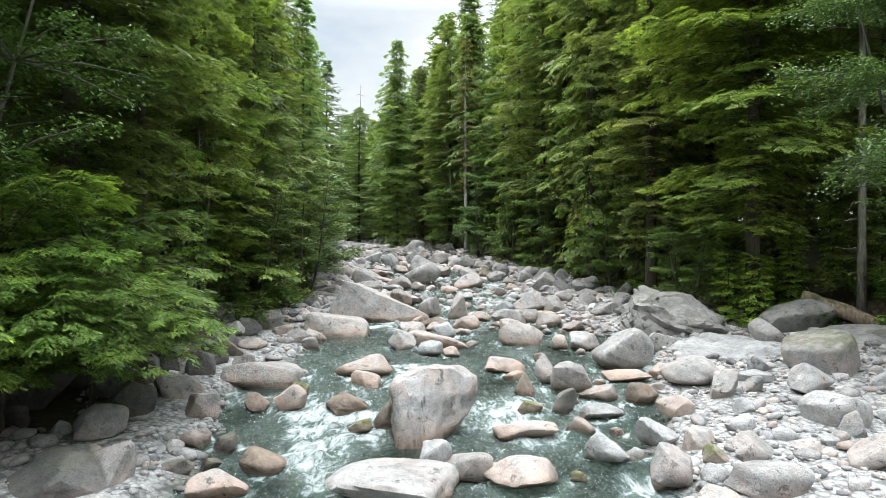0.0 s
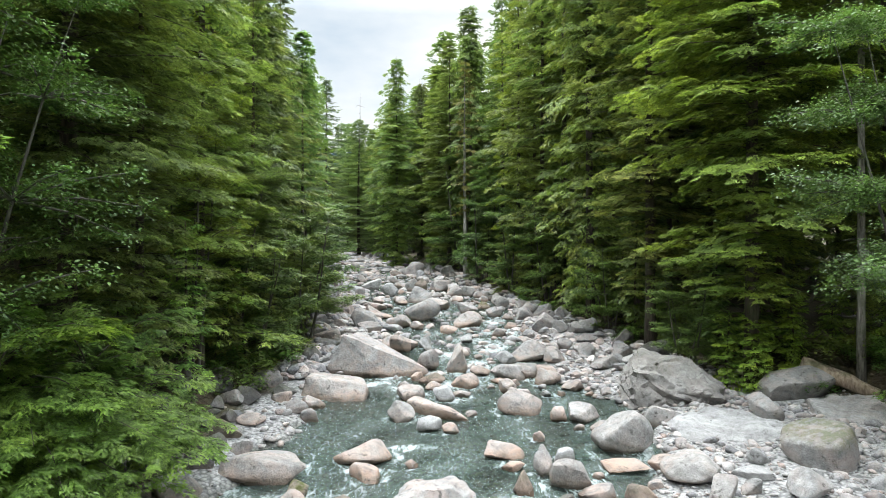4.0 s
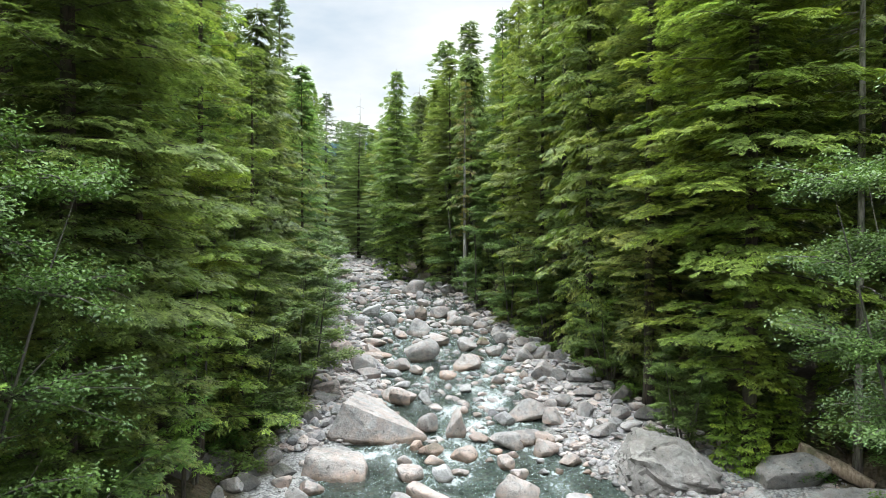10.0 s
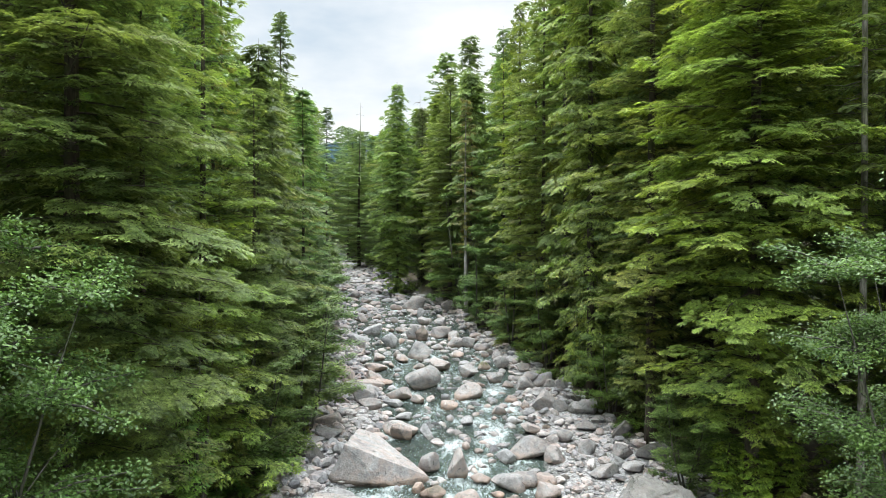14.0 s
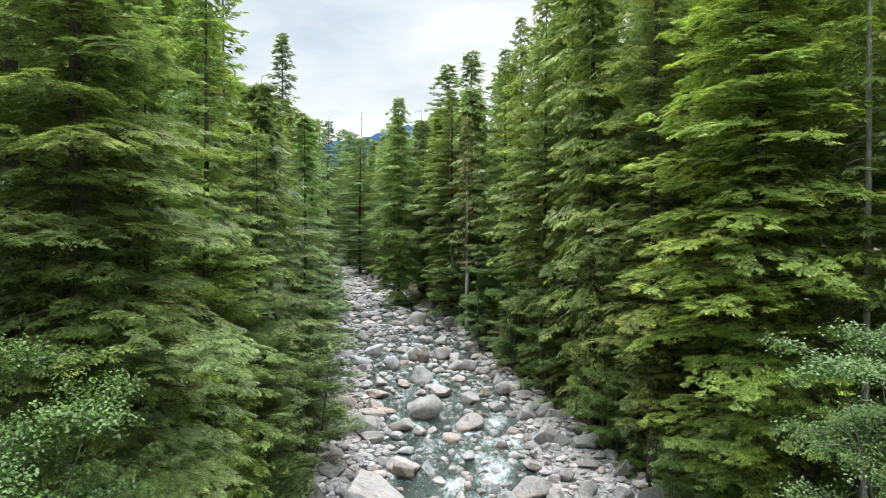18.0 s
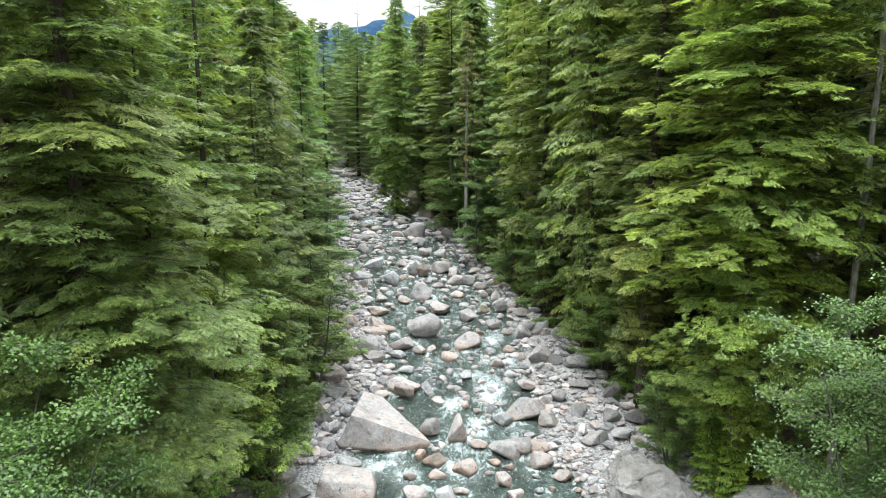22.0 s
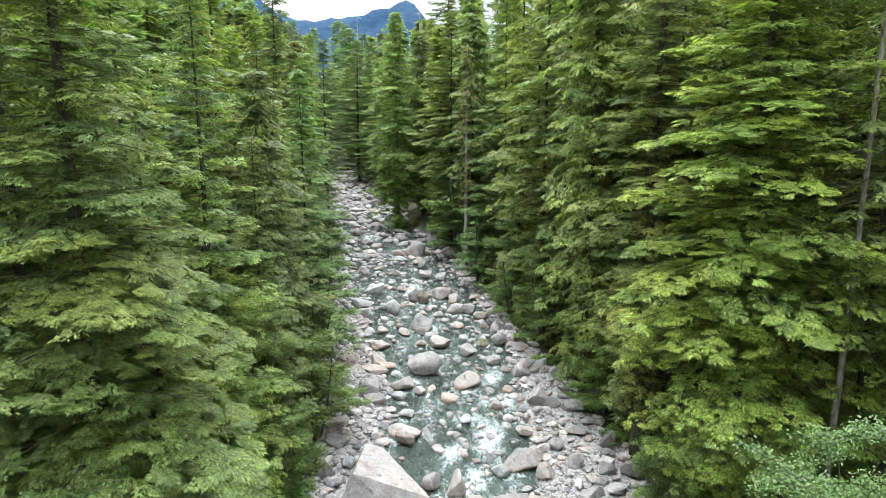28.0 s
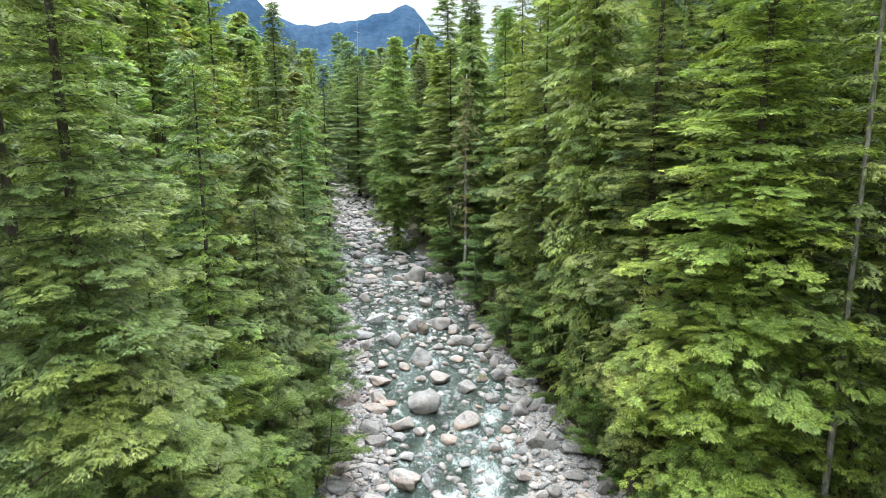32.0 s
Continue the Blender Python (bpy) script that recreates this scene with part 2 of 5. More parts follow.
def ground_material():
    """Forest floor of needles and moss; grey gravel where the river has washed."""
    m, n, l, p, out = material("valley_ground")
    geo = n.new("ShaderNodeNewGeometry")
    pos = geo.outputs["Position"]
    a = noise_node(n, l, 0.9, 6, 0.65, pos)
    b = noise_node(n, l, 7.0, 6, 0.7, pos)
    floor = mix_node(n, l, ramp_node(n, l, a.outputs[0], [(0.4, 0.0), (0.62, 1.0)]), (0.040, 0.030, 0.018), (0.032, 0.050, 0.014))
    floor = mix_node(n, l, ramp_node(n, l, b.outputs[0], [(0.35, 0.0), (0.7, 1.0)]), floor, (0.085, 0.062, 0.035))
    vor = n.new("ShaderNodeTexVoronoi")
    vor.inputs["Scale"].default_value = 9.0
    l.new(pos, vor.inputs["Vector"])
    vor2 = n.new("ShaderNodeTexVoronoi")
    vor2.inputs["Scale"].default_value = 27.0
    l.new(pos, vor2.inputs["Vector"])
    gravel = ramp_node(n, l, vor.outputs["Color"], [(0.1, (0.20, 0.20, 0.206)), (0.5, (0.36, 0.357, 0.352)), (0.9, (0.47, 0.462, 0.45))])
    gravel = mix_node(n, l, 0.5, gravel, ramp_node(n, l, vor2.outputs["Color"], [(0.1, (0.15, 0.15, 0.158)), (0.9, (0.42, 0.415, 0.40))]))
    gap = ramp_node(n, l, vor.outputs["Distance"], [(0.45, 1.0), (0.75, 0.45)])
    gravel = mix_node(n, l, 1.0, gravel, gap, "MULTIPLY")
    river = attr_node(n, "river")
    wet = attr_node(n, "wet")
    gravel = mix_node(n, l, wet, gravel, mix_node(n, l, 1.0, gravel, (0.36, 0.37, 0.33), "MULTIPLY"))
    col = mix_node(n, l, river, floor, gravel)
    l.new(col, p.inputs["Base Color"])
    p.inputs["Roughness"].default_value = 0.9
    h = math_node(n, l, "MULTIPLY", vor.outputs["Distance"], -1.0)
    l.new(bump_node(n, l, b.outputs[0], 0.5, 0.05, bump_node(n, l, h, 0.9, 0.06)), p.inputs["Normal"])
    return m


GROUND = ground_material()


def water_material():
    """Clear glacial water: tinted see-through body mottled with painted ripple glints, glossy rippled surface, white
    aerated rapids.
    """
    m, n, l, p, out = material("river_water")
    n.remove(p)
    geo = n.new("ShaderNodeNewGeometry")
    mp = n.new("ShaderNodeMapping")
    mp.inputs["Scale"].default_value = (1.3, 0.6, 1.0)
    l.new(geo.outputs["Position"], mp.inputs[0])
    bn2 = noise_node(n, l, 0.8, 4, 0.6, geo.outputs["Position"])
    r1 = noise_node(n, l, 3.4, 6, 0.65, mp.outputs[0], 1.0)
    r2 = noise_node(n, l, 11.0, 4, 0.6, mp.outputs[0], 0.5)
    nrm = bump_node(n, l, r2.outputs[0], 0.9, 0.06, bump_node(n, l, r1.outputs[0], 1.0, 0.16))
    foam_glint = attr_node(n, "foam_glint")
    fn = noise_node(n, l, 4.0, 7, 0.66, mp.outputs[0], 1.6)
    ff = math_node(n, l, "ADD", foam_glint, math_node(n, l, "MULTIPLY", math_node(n, l, "SUBTRACT", fn.outputs[0], 0.5), 2.0))
    ff = ramp_node(n, l, ff, [(0.40, 0.0), (0.62, 0.35), (1.0, 0.95)])
    aer = ramp_node(n, l, foam_glint, [(0.05, 0.0), (0.55, 1.0)])
    clear = n.new("ShaderNodeBsdfTransparent")
    clear.inputs[0].default_value = (0.64, 0.755, 0.705, 1)
    body = n.new("ShaderNodeBsdfDiffuse")
    # Pale and dark mottling paints ripple glints into the body colour.
    bn = noise_node(n, l, 3.4, 8, 0.8, mp.outputs[0], 1.8)
    bc = mix_node(n, l, ramp_node(n, l, bn.outputs[0], [(0.42, 0.0), (0.60, 1.0)]), (0.062, 0.092, 0.082), (0.31, 0.355, 0.335))
    bc = mix_node(n, l, 1.0, bc, ramp_node(n, l, bn2.outputs[0], [(0.32, (0.42, 0.64, 0.56)), (0.68, (1.22, 1.22, 1.20))]), "MULTIPLY")
    bc = mix_node(n, l, math_node(n, l, "MULTIPLY", aer, 0.3), bc, (0.30, 0.40, 0.38))
    l.new(bc, body.inputs[0])
    mb = n.new("ShaderNodeMixShader")
    l.new(math_node(n, l, "ADD", 0.09, math_node(n, l, "MULTIPLY", aer, 0.34)), mb.inputs[0])
    l.new(clear.outputs[0], mb.inputs[1])
    l.new(body.outputs[0], mb.inputs[2])
    gl = n.new("ShaderNodeBsdfGlossy")
    gl.inputs["Roughness"].default_value = 0.12
    l.new(nrm, gl.inputs["Normal"])
    fr = n.new("ShaderNodeFresnel")
    fr.inputs["IOR"].default_value = 1.33
    l.new(nrm, fr.inputs["Normal"])
    ms = n.new("ShaderNodeMixShader")
    l.new(fr.outputs[0], ms.inputs[0])
    l.new(mb.outputs[0], ms.inputs[1])
    l.new(gl.outputs[0], ms.inputs[2])
    fo = n.new("ShaderNodeBsdfDiffuse")
    fo.inputs[0].default_value = (0.56, 0.61, 0.61, 1)
    l.new(nrm, fo.inputs["Normal"])
    mf = n.new("ShaderNodeMixShader")
    l.new(ff, mf.inputs[0])
    l.new(ms.outputs[0], mf.inputs[1])
    l.new(fo.outputs[0], mf.inputs[2])
    l.new(mf.outputs[0], out.inputs[0])
    return m


WATER = water_material()


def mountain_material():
    m, n, l, p, out = material("haze_blue_mountain")
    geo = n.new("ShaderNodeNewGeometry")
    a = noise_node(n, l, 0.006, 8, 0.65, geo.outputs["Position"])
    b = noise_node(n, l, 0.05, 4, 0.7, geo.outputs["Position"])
    # Blue base colours stand in for aerial haze over the dark slopes.
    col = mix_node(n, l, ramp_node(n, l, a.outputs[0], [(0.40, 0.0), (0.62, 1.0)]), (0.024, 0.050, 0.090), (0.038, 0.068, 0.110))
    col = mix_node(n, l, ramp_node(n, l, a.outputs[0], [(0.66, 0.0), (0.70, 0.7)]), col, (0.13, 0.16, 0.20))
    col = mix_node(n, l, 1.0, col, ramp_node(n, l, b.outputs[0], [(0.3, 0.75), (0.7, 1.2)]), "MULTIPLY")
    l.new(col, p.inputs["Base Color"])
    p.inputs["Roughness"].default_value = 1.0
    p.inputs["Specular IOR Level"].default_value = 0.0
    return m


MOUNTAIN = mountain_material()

# ---- the valley in numbers: stations up the river, water level, banks and channel ----
ST = (-40, 0, 6, 10, 14, 20, 22, 26, 32, 38, 46, 60, 74, 85, 105, 155, 200, 400)
LEFT = (-9, -9, -9, -9.3, -8.4, -7.0, -6.9, -6.7, -6.9, -7.6, -8.4, -10.6, -13.2, -15.0, -18.6, -26.5, -40, -110)
RIGHT = (15, 15, 15, 15, 14.6, 13.4, 11.6, 10.0, 8.8, 7.6, 5.4, 2.6, -0.4, -4.2, -8.6, -19.6, -32, -102)
WET_L = (-3, -3.0, -3.0, -3.9, -4.9, -4.2, -4.2, -4.2, -3.0, -3.4, -5.6, -9.0, -11.5, -13.4, -17, -25.5, -39, -109)
WET_R = (3.2, 3.2, 3.4, 3.4, 4.6, 6.6, 5.9, 4.6, 4.4, 4.6, 4.4, 1.8, -0.8, -4.6, -9.0, -20, -33, -103)
LEVEL_Y = (-30, 0, 9, 13, 15, 20, 25, 30, 34, 39, 49, 55, 60, 79, 105, 167, 300)
LEVEL_Z = (-1.4, -0.8, -0.6, -0.45, -0.25, -0.15, -0.10, 0.10, 0.25, 0.70, 1.40, 1.70, 2.00, 2.80, 3.40, 4.70, 13.0)


def level(y):
    return np.interp(y, LEVEL_Y, LEVEL_Z)


def wob(x, y, s, k=0.0):
    """Smooth uneven field, about -1 to 1."""
    x, y = np.asarray(x) / s, np.asarray(y) / s
    return (np.sin(1.7 * x + 0.9 * y + k) + np.sin(-1.1 * x + 2.1 * y + 1.3 + 2 * k) + np.sin(2.9 * x + 1.7 * np.sin(y + k)) * 0.7
            + np.sin(3.7 * y - 2.3 * x + 4.1 * k) * 0.5) / 3.2


def smooth(a, b, v):
    t = np.clip((np.asarray(v) - a) / (b - a), 0, 1)
    return t * t * (3 - 2 * t)


def ground_z(x, y):
    x, y = np.asarray(x, float), np.asarray(y, float)
    lv = level(y)
    le, ri = np.interp(y, ST, LEFT), np.interp(y, ST, RIGHT)
    wl_, wr_ = np.interp(y, ST, WET_L), np.interp(y, ST, WET_R)
    inside = smooth(-0.7, 0.7, np.minimum(x - wl_, wr_ - x) + 0.5 * wob(x, y, 0.9))
    dry = 0.16 + 0.07 * wob(x, y, 0.7, 1.0) + 0.05 * wob(x, y, 0.3, 2.0)
    dry = dry + 0.05 * np.clip(np.maximum(wl_ - x, x - wr_), 0, 8)
    deep = -0.34 + 0.10 * wob(x, y, 0.8, 3.0) + 0.05 * wob(x, y, 0.31, 4.0)
    z = lv + dry * (1 - inside) + deep * inside
    off = np.maximum(np.maximum(le - x, x - ri), 0)
    z = z + 1.0 * smooth(0, 2.2, off) + 0.06 * np.clip(off - 2, 0, 40) + 0.16 * np.clip(off - 60, 0, 1200) * smooth(60, 200, off)
    z = z + smooth(0.5, 3, off) * (0.22 * wob(x, y, 1.6, 5.0) + 0.3 * wob(x, y, 5.0, 6.0))
    return z


def spaced(lo, hi, step, far_lo, far_hi, grow=1.16):
    mid = list(np.arange(lo, hi + 1e-6, step))
    a, d = [], step
    v = lo
    while v > far_lo:
        d *= grow
        v -= d
        a.append(v)
    b, d, v = [], step, hi
    while v < far_hi:
        d *= grow
        v += d
        b.append(v)
    return np.array(a[::-1] + mid + b)


def mesh_from(name, verts, faces, mats, smooth_faces=True, slots=None, attrs=None):
    me = bpy.data.meshes.new(name)
    verts = np.asarray(verts, dtype=np.float32)
    if isinstance(faces, np.ndarray):
        count, sides = faces.shape
        loops, starts = faces.ravel(), np.arange(count) * sides
    else:
        count = len(faces)
        loops = np.fromiter(itertools.chain.from_iterable(faces), dtype=np.int32)
        starts = np.concatenate([[0], np.cumsum([len(f) for f in faces])[:-1]])
    me.vertices.add(len(verts))
    me.vertices.foreach_set("co", verts.ravel())
    me.loops.add(len(loops))
    me.loops.foreach_set("vertex_index", loops.astype(np.int32))
    me.polygons.add(count)
    me.polygons.foreach_set("loop_start", starts.astype(np.int32))
    for mt in mats:
        me.materials.append(mt)
    if slots is not None:
        me.polygons.foreach_set("material_index", np.asarray(slots, dtype=np.int32))
    me.polygons.foreach_set("use_smooth", np.full(count, smooth_faces))
    for key, vals in (attrs or {}).items():
        at = me.attributes.new(key, "FLOAT", "POINT")
        at.data.foreach_set("value", np.asarray(vals, dtype=np.float32))
    me.update(calc_edges=True)
    return me


def part(name, me, parent, label=""):
    ob = new(name, me)
    ob.parent = parent
    if label:
        tagged(ob, label)
    return ob


def grid_faces(rows, cols):
    i = np.arange(rows - 1)[:, None] * cols + np.arange(cols - 1)[None, :]
    i = i.ravel()
    return np.stack([i, i + 1, i + cols + 1, i + cols], 1)


# ground: one sheet to the horizon
gx = spaced(-14, 14, 0.32, -2600, 2600)
gy = spaced(4, 50, 0.32, -600, 3200, 1.12)
GX, GY = np.meshgrid(gx, gy)
GZ = ground_z(GX, GY)
off = np.maximum(np.maximum(np.interp(GY, ST, LEFT) - GX, GX - np.interp(GY, ST, RIGHT)), -5)
# Dark earth drawn out over the left-bank gravel stands in for tree shade.
shore = np.maximum(off, np.where((GY > 10.8) & (GY < 25), -6.1 - GX, -5))
river = 1 - smooth(-0.4, 0.7, shore + 0.5 * wob(GX, GY, 0.8, 7.0))
wetness = 1 - smooth(0.02, 0.14, GZ - level(GY))
ground = new("ground", mesh_from("ground", np.stack([GX.ravel(), GY.ravel(), GZ.ravel()], 1), grid_faces(*GX.shape), [GROUND],
                                 attrs={"river": river.ravel(), "wet": wetness.ravel()}))
tagged(ground, "dark forest floor and grey gravel river bed", "ground", kind="structure")


# distant ridges, with distance haze put into their colour
def ridge(name, y0, prof, depth, seed, label):
    ts = np.linspace(-1.5, 1.5, 240)
    us = np.linspace(0, 1, 26)
    T, U = np.meshgrid(ts, us)
    top = np.interp(T, [a for a, _ in prof], [b for _, b in prof])
    rough = 1 + 0.035 * wob(T * 60, U * 6, 1.0, seed) + 0.05 * wob(T * 22, U * 3, 1.0, seed + 1)
    Z = top * y0 * rough * np.sin(U * math.pi / 2) + 0.03 * y0 * wob(T * 30, U * 9, 1.0, seed + 2) * U * (1 - U)
    Y = y0 + depth * U
    X = T * Y
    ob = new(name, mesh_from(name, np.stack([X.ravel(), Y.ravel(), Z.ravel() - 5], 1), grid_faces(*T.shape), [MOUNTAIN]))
    return tagged(ob, label, "mountain", kind="structure")


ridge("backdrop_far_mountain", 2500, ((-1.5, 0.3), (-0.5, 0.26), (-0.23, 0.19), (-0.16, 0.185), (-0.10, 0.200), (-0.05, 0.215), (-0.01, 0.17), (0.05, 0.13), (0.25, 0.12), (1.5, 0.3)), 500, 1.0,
      "forested mountain at the valley's end, painted haze blue")
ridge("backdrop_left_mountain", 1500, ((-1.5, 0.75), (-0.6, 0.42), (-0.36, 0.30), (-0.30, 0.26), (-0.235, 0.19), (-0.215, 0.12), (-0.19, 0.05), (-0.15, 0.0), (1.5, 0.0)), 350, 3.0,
      "steep mountainside above the forest, painted haze blue")
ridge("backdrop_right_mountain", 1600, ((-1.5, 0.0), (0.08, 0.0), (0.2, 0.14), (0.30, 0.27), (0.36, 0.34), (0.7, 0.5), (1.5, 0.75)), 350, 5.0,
      "steep mountainside above the forest, painted haze blue")

# ---- boulders ----
def sphere_grid(level_):
    bm = bmesh.new()
    bmesh.ops.create_icosphere(bm, subdivisions=level_, radius=1.0)
    v = np.array([tuple(q.co) for q in bm.verts])
    f = np.array([[q.index for q in fc.verts] for fc in bm.faces])
    bm.free()
    return v, f


ICO = {k: sphere_grid(k) for k in (1, 2, 3, 4, 5)}
TONES = {  # colour, rust amount, moss amount, wording
    "grey": ((0.292, 0.29, 0.285), 0.4, 0.0, "grey weathered granite boulder"),
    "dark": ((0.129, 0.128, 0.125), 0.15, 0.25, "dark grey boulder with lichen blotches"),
    "pale": ((0.346, 0.344, 0.339), 0.3, 0.0, "pale grey water-worn granite boulder"),
    "white": ((0.387, 0.387, 0.385), 0.05, 0.0, "nearly white smooth granite boulder"),
    "pink": ((0.367, 0.337, 0.315), 0.75, 0.0, "pinkish granite boulder with rust staining"),
    "pinkwhite": ((0.381, 0.367, 0.353), 0.6, 0.0, "pale granite boulder with pink rust stains"),
    "pinkgrey": ((0.332, 0.319, 0.307), 0.5, 0.0, "grey granite boulder stained pink below"),
    "palepink": ((0.352, 0.347, 0.342), 0.6, 0.0, "pale grey granite boulder with a pink foot"),
    "brown": ((0.167, 0.144, 0.122), 0.35, 0.15, "brown wet boulder in the stream"),
    "lichen": ((0.237, 0.231, 0.22), 0.15, 0.1, "rough grey rock crusted with black lichen"),
    "mossy": ((0.258, 0.236, 0.19), 0.30, 0.9, "grey boulder with a green moss cap"),
}


def rock_shape(rng, level_, facets, sharp):
    """A unit boulder: rounded blend of random flat faces with uneven relief."""
    v, f = ICO[level_]
    nrm = rng.normal(size=(facets, 3))
    nrm /= np.linalg.norm(nrm, axis=1)[:, None]
    d = rng.uniform(0.42, 0.90, facets)
    dots = np.maximum(v @ nrm.T, 0) / d
    r = (np.sum(dots ** sharp, axis=1) + 0.88 ** sharp) ** (-1.0 / sharp)
    p = v * r[:, None]
    k = rng.uniform(0, 20)
    for s, a in ((0.6, 0.07), (0.27, 0.03), (0.11, 0.013)):
        p = p * (1 + a * wob(v[:, 0] + 0.7 * v[:, 2], v[:, 1] - 0.6 * v[:, 2], s, k))[:, None]
    p /= np.abs(p).max(axis=0)
    return p, f


rock_rng = np.random.default_rng(7)
PLACED = []


def finish_rock(name, p, f, x, y, z, tone, label="", category="boulder", group="river boulders", moss_top=None, crease=42):
    col, rust, moss, words = TONES[tone]
    wz = p[:, 2] + z
    lv = float(level(y))
    k = rock_rng.uniform(0, 9)
    wet = 1 - smooth(0.05, 0.20, wz - lv + 0.06 * wob(p[:, 0], p[:, 1] + p[:, 2], 0.2, k))
    if ground_z(x, y) > lv + 0.08:
        wet = wet * 0
    hi = p[:, 2].max()
    mossy = (moss if moss_top is None else moss_top) * smooth(0.45 * hi, 0.8 * hi, p[:, 2])
    # flood-line rust that rings the rocks standing in or beside the water
    rim = rust * 1.1 * (1 - smooth(0.10, 0.42, wz - lv + 0.14 * wob(p[:, 0] + p[:, 2], p[:, 1], 0.33, k + 2)))
    if ground_z(x, y) > lv + 0.3:
        rim = rim * 0
    me = mesh_from(name, p, f, [ROCK], attrs={"wet": wet, "moss": mossy, "rust": np.clip(rim, 0, 0.85)})
    me.set_sharp_from_angle(angle=radians(crease))
    ob = new(name, me)
    ob.location = (x, y, z)
    j = rock_rng.uniform(0.92, 1.08)
    ob.color = (col[0] * j, col[1] * j, col[2] * j, 0.75 * rust)
    where = " in the shallow river" if ground_z(x, y) < lv + 0.08 else " on the river gravel"
    return tagged(ob, label or words + ("" if tone == "brown" else where), category, group)


def boulder(x, y, w, d, h, tone, turn=None, facets=12, sharp=20, sink=0.3, label="", moss_top=None):
    lvl = 4 if w * 20 / max(y, 8) > 0.5 else 3
    p, f = rock_shape(rock_rng, lvl, facets, sharp)
    a = rock_rng.uniform(-0.25, 0.25) if turn is None else radians(turn)
    p = p * np.array([w / 2, d / 2, h * (1 + sink) / 2])
    p[:, 2] += h * (1 + sink) / 2 - h * sink
    c, s = math.cos(a), math.sin(a)
    p = np.stack([p[:, 0] * c - p[:, 1] * s, p[:, 0] * s + p[:, 1] * c, p[:, 2]], 1)
    z = max(float(ground_z(x, y)), float(level(y))) - 0.04
    PLACED.append((x, y, 0.5 * max(w, d)))
    return finish_rock("boulder", p, f, x, y, z, tone, label, moss_top=moss_top)


def hull_rock(corners, tone, label, cuts=4, relief=0.05, strata=0.0, round_=0.09):
    """An angular block: the hull of its corners, edges rounded, faces roughened."""
    bm = bmesh.new()
    for c in corners:
        bm.verts.new(c)
    res = bmesh.ops.convex_hull(bm, input=bm.verts)
    bmesh.ops.delete(bm, geom=[g for g in res["geom_interior"] if isinstance(g, bmesh.types.BMVert)], context="VERTS")
    bmesh.ops.bevel(bm, geom=list(bm.edges), offset=round_, segments=3, affect="EDGES", profile=0.6, clamp_overlap=True)
    bmesh.ops.triangulate(bm, faces=list(bm.faces))
    for _ in range(cuts):
        long = [e for e in bm.edges if e.calc_length() > 0.22]
        if long:
            bmesh.ops.subdivide_edges(bm, edges=long, cuts=1)
            bmesh.ops.triangulate(bm, faces=list(bm.faces))
    bm.normal_update()
    p = np.array([tuple(q.co) for q in bm.verts])
    nr = np.array([tuple(q.normal) for q in bm.verts])
    f = [[q.index for q in fc.verts] for fc in bm.faces]
    bm.free()
    amp = relief * (wob(p[:, 0] + p[:, 2], p[:, 1] - p[:, 2], 0.5, 2.0) + 0.5 * wob(p[:, 0] - p[:, 2], p[:, 1] + p[:, 2], 0.17, 4.0))
    if strata:
        lay = 3.2 * p[:, 2] + 0.9 * p[:, 0] - 0.5 * p[:, 1] + 0.5 * wob(p[:, 0], p[:, 1], 0.7, 1.0)
        amp = amp + strata * (np.abs((lay % 1.0) - 0.5) * 2 - 0.5) - strata * 0.8 * np.abs(wob(p[:, 0] + p[:, 2], p[:, 1], 0.33, 7.0))
    p = p + nr * amp[:, None]
    cx, cy = p[:, 0].mean(), p[:, 1].mean()
    zb = float(level(cy))
    PLACED.append((cx, cy, 0.45 * max(np.ptp(p[:, 0]), np.ptp(p[:, 1]))))
    return finish_rock("boulder", p - np.array([cx, cy, zb]), f, cx, cy, zb, tone, label)


# the great wedge with its sloping flat top
hull_rock([(-4.85, 26.9, -0.6), (-4.75, 26.1, 0.35), (-4.1, 26.35, 1.68), (-3.95, 29.7, 1.4), (-3.1, 30.0, 1.0), (-0.6, 26.8, 0.22),
           (-0.45, 26.6, -0.6), (-4.9, 29.4, -0.6), (-2.6, 26.7, -0.6), (-4.2, 26.2, 0.1), (-2.4, 26.2, 0.1), (-1.9, 29.0, -0.6)], "palepink",
          "huge wedge-shaped grey granite boulder with a flat sloping top", 5, 0.04)
# flat-topped block in front of it
hull_rock([(-5.2, 22.5, -0.6), (-2.75, 22.2, -0.6), (-2.7, 22.9, 0.35), (-4.85, 22.7, 0.72), (-4.9, 24.2, 0.62), (-3.0, 24.1, 0.40), (-2.7, 24.4, -0.6), (-5.2, 24.4, -0.6)],
          "pinkwhite", "pale block of granite with a flat top and pink foot", 4, 0.03)
# long low slab lying in mid-stream
hull_rock([(-1.25, 21.5, -0.5), (-1.2, 21.2, 0.22), (-0.9, 21.7, 0.28), (0.85, 19.7, -0.02), (0.9, 20.1, -0.5), (0.1, 20.1, 0.18), (0.3, 20.5, 0.12), (-0.6, 20.7, -0.5)],
          "pink", "long narrow brown-pink slab lying in midstream", 3, 0.03)
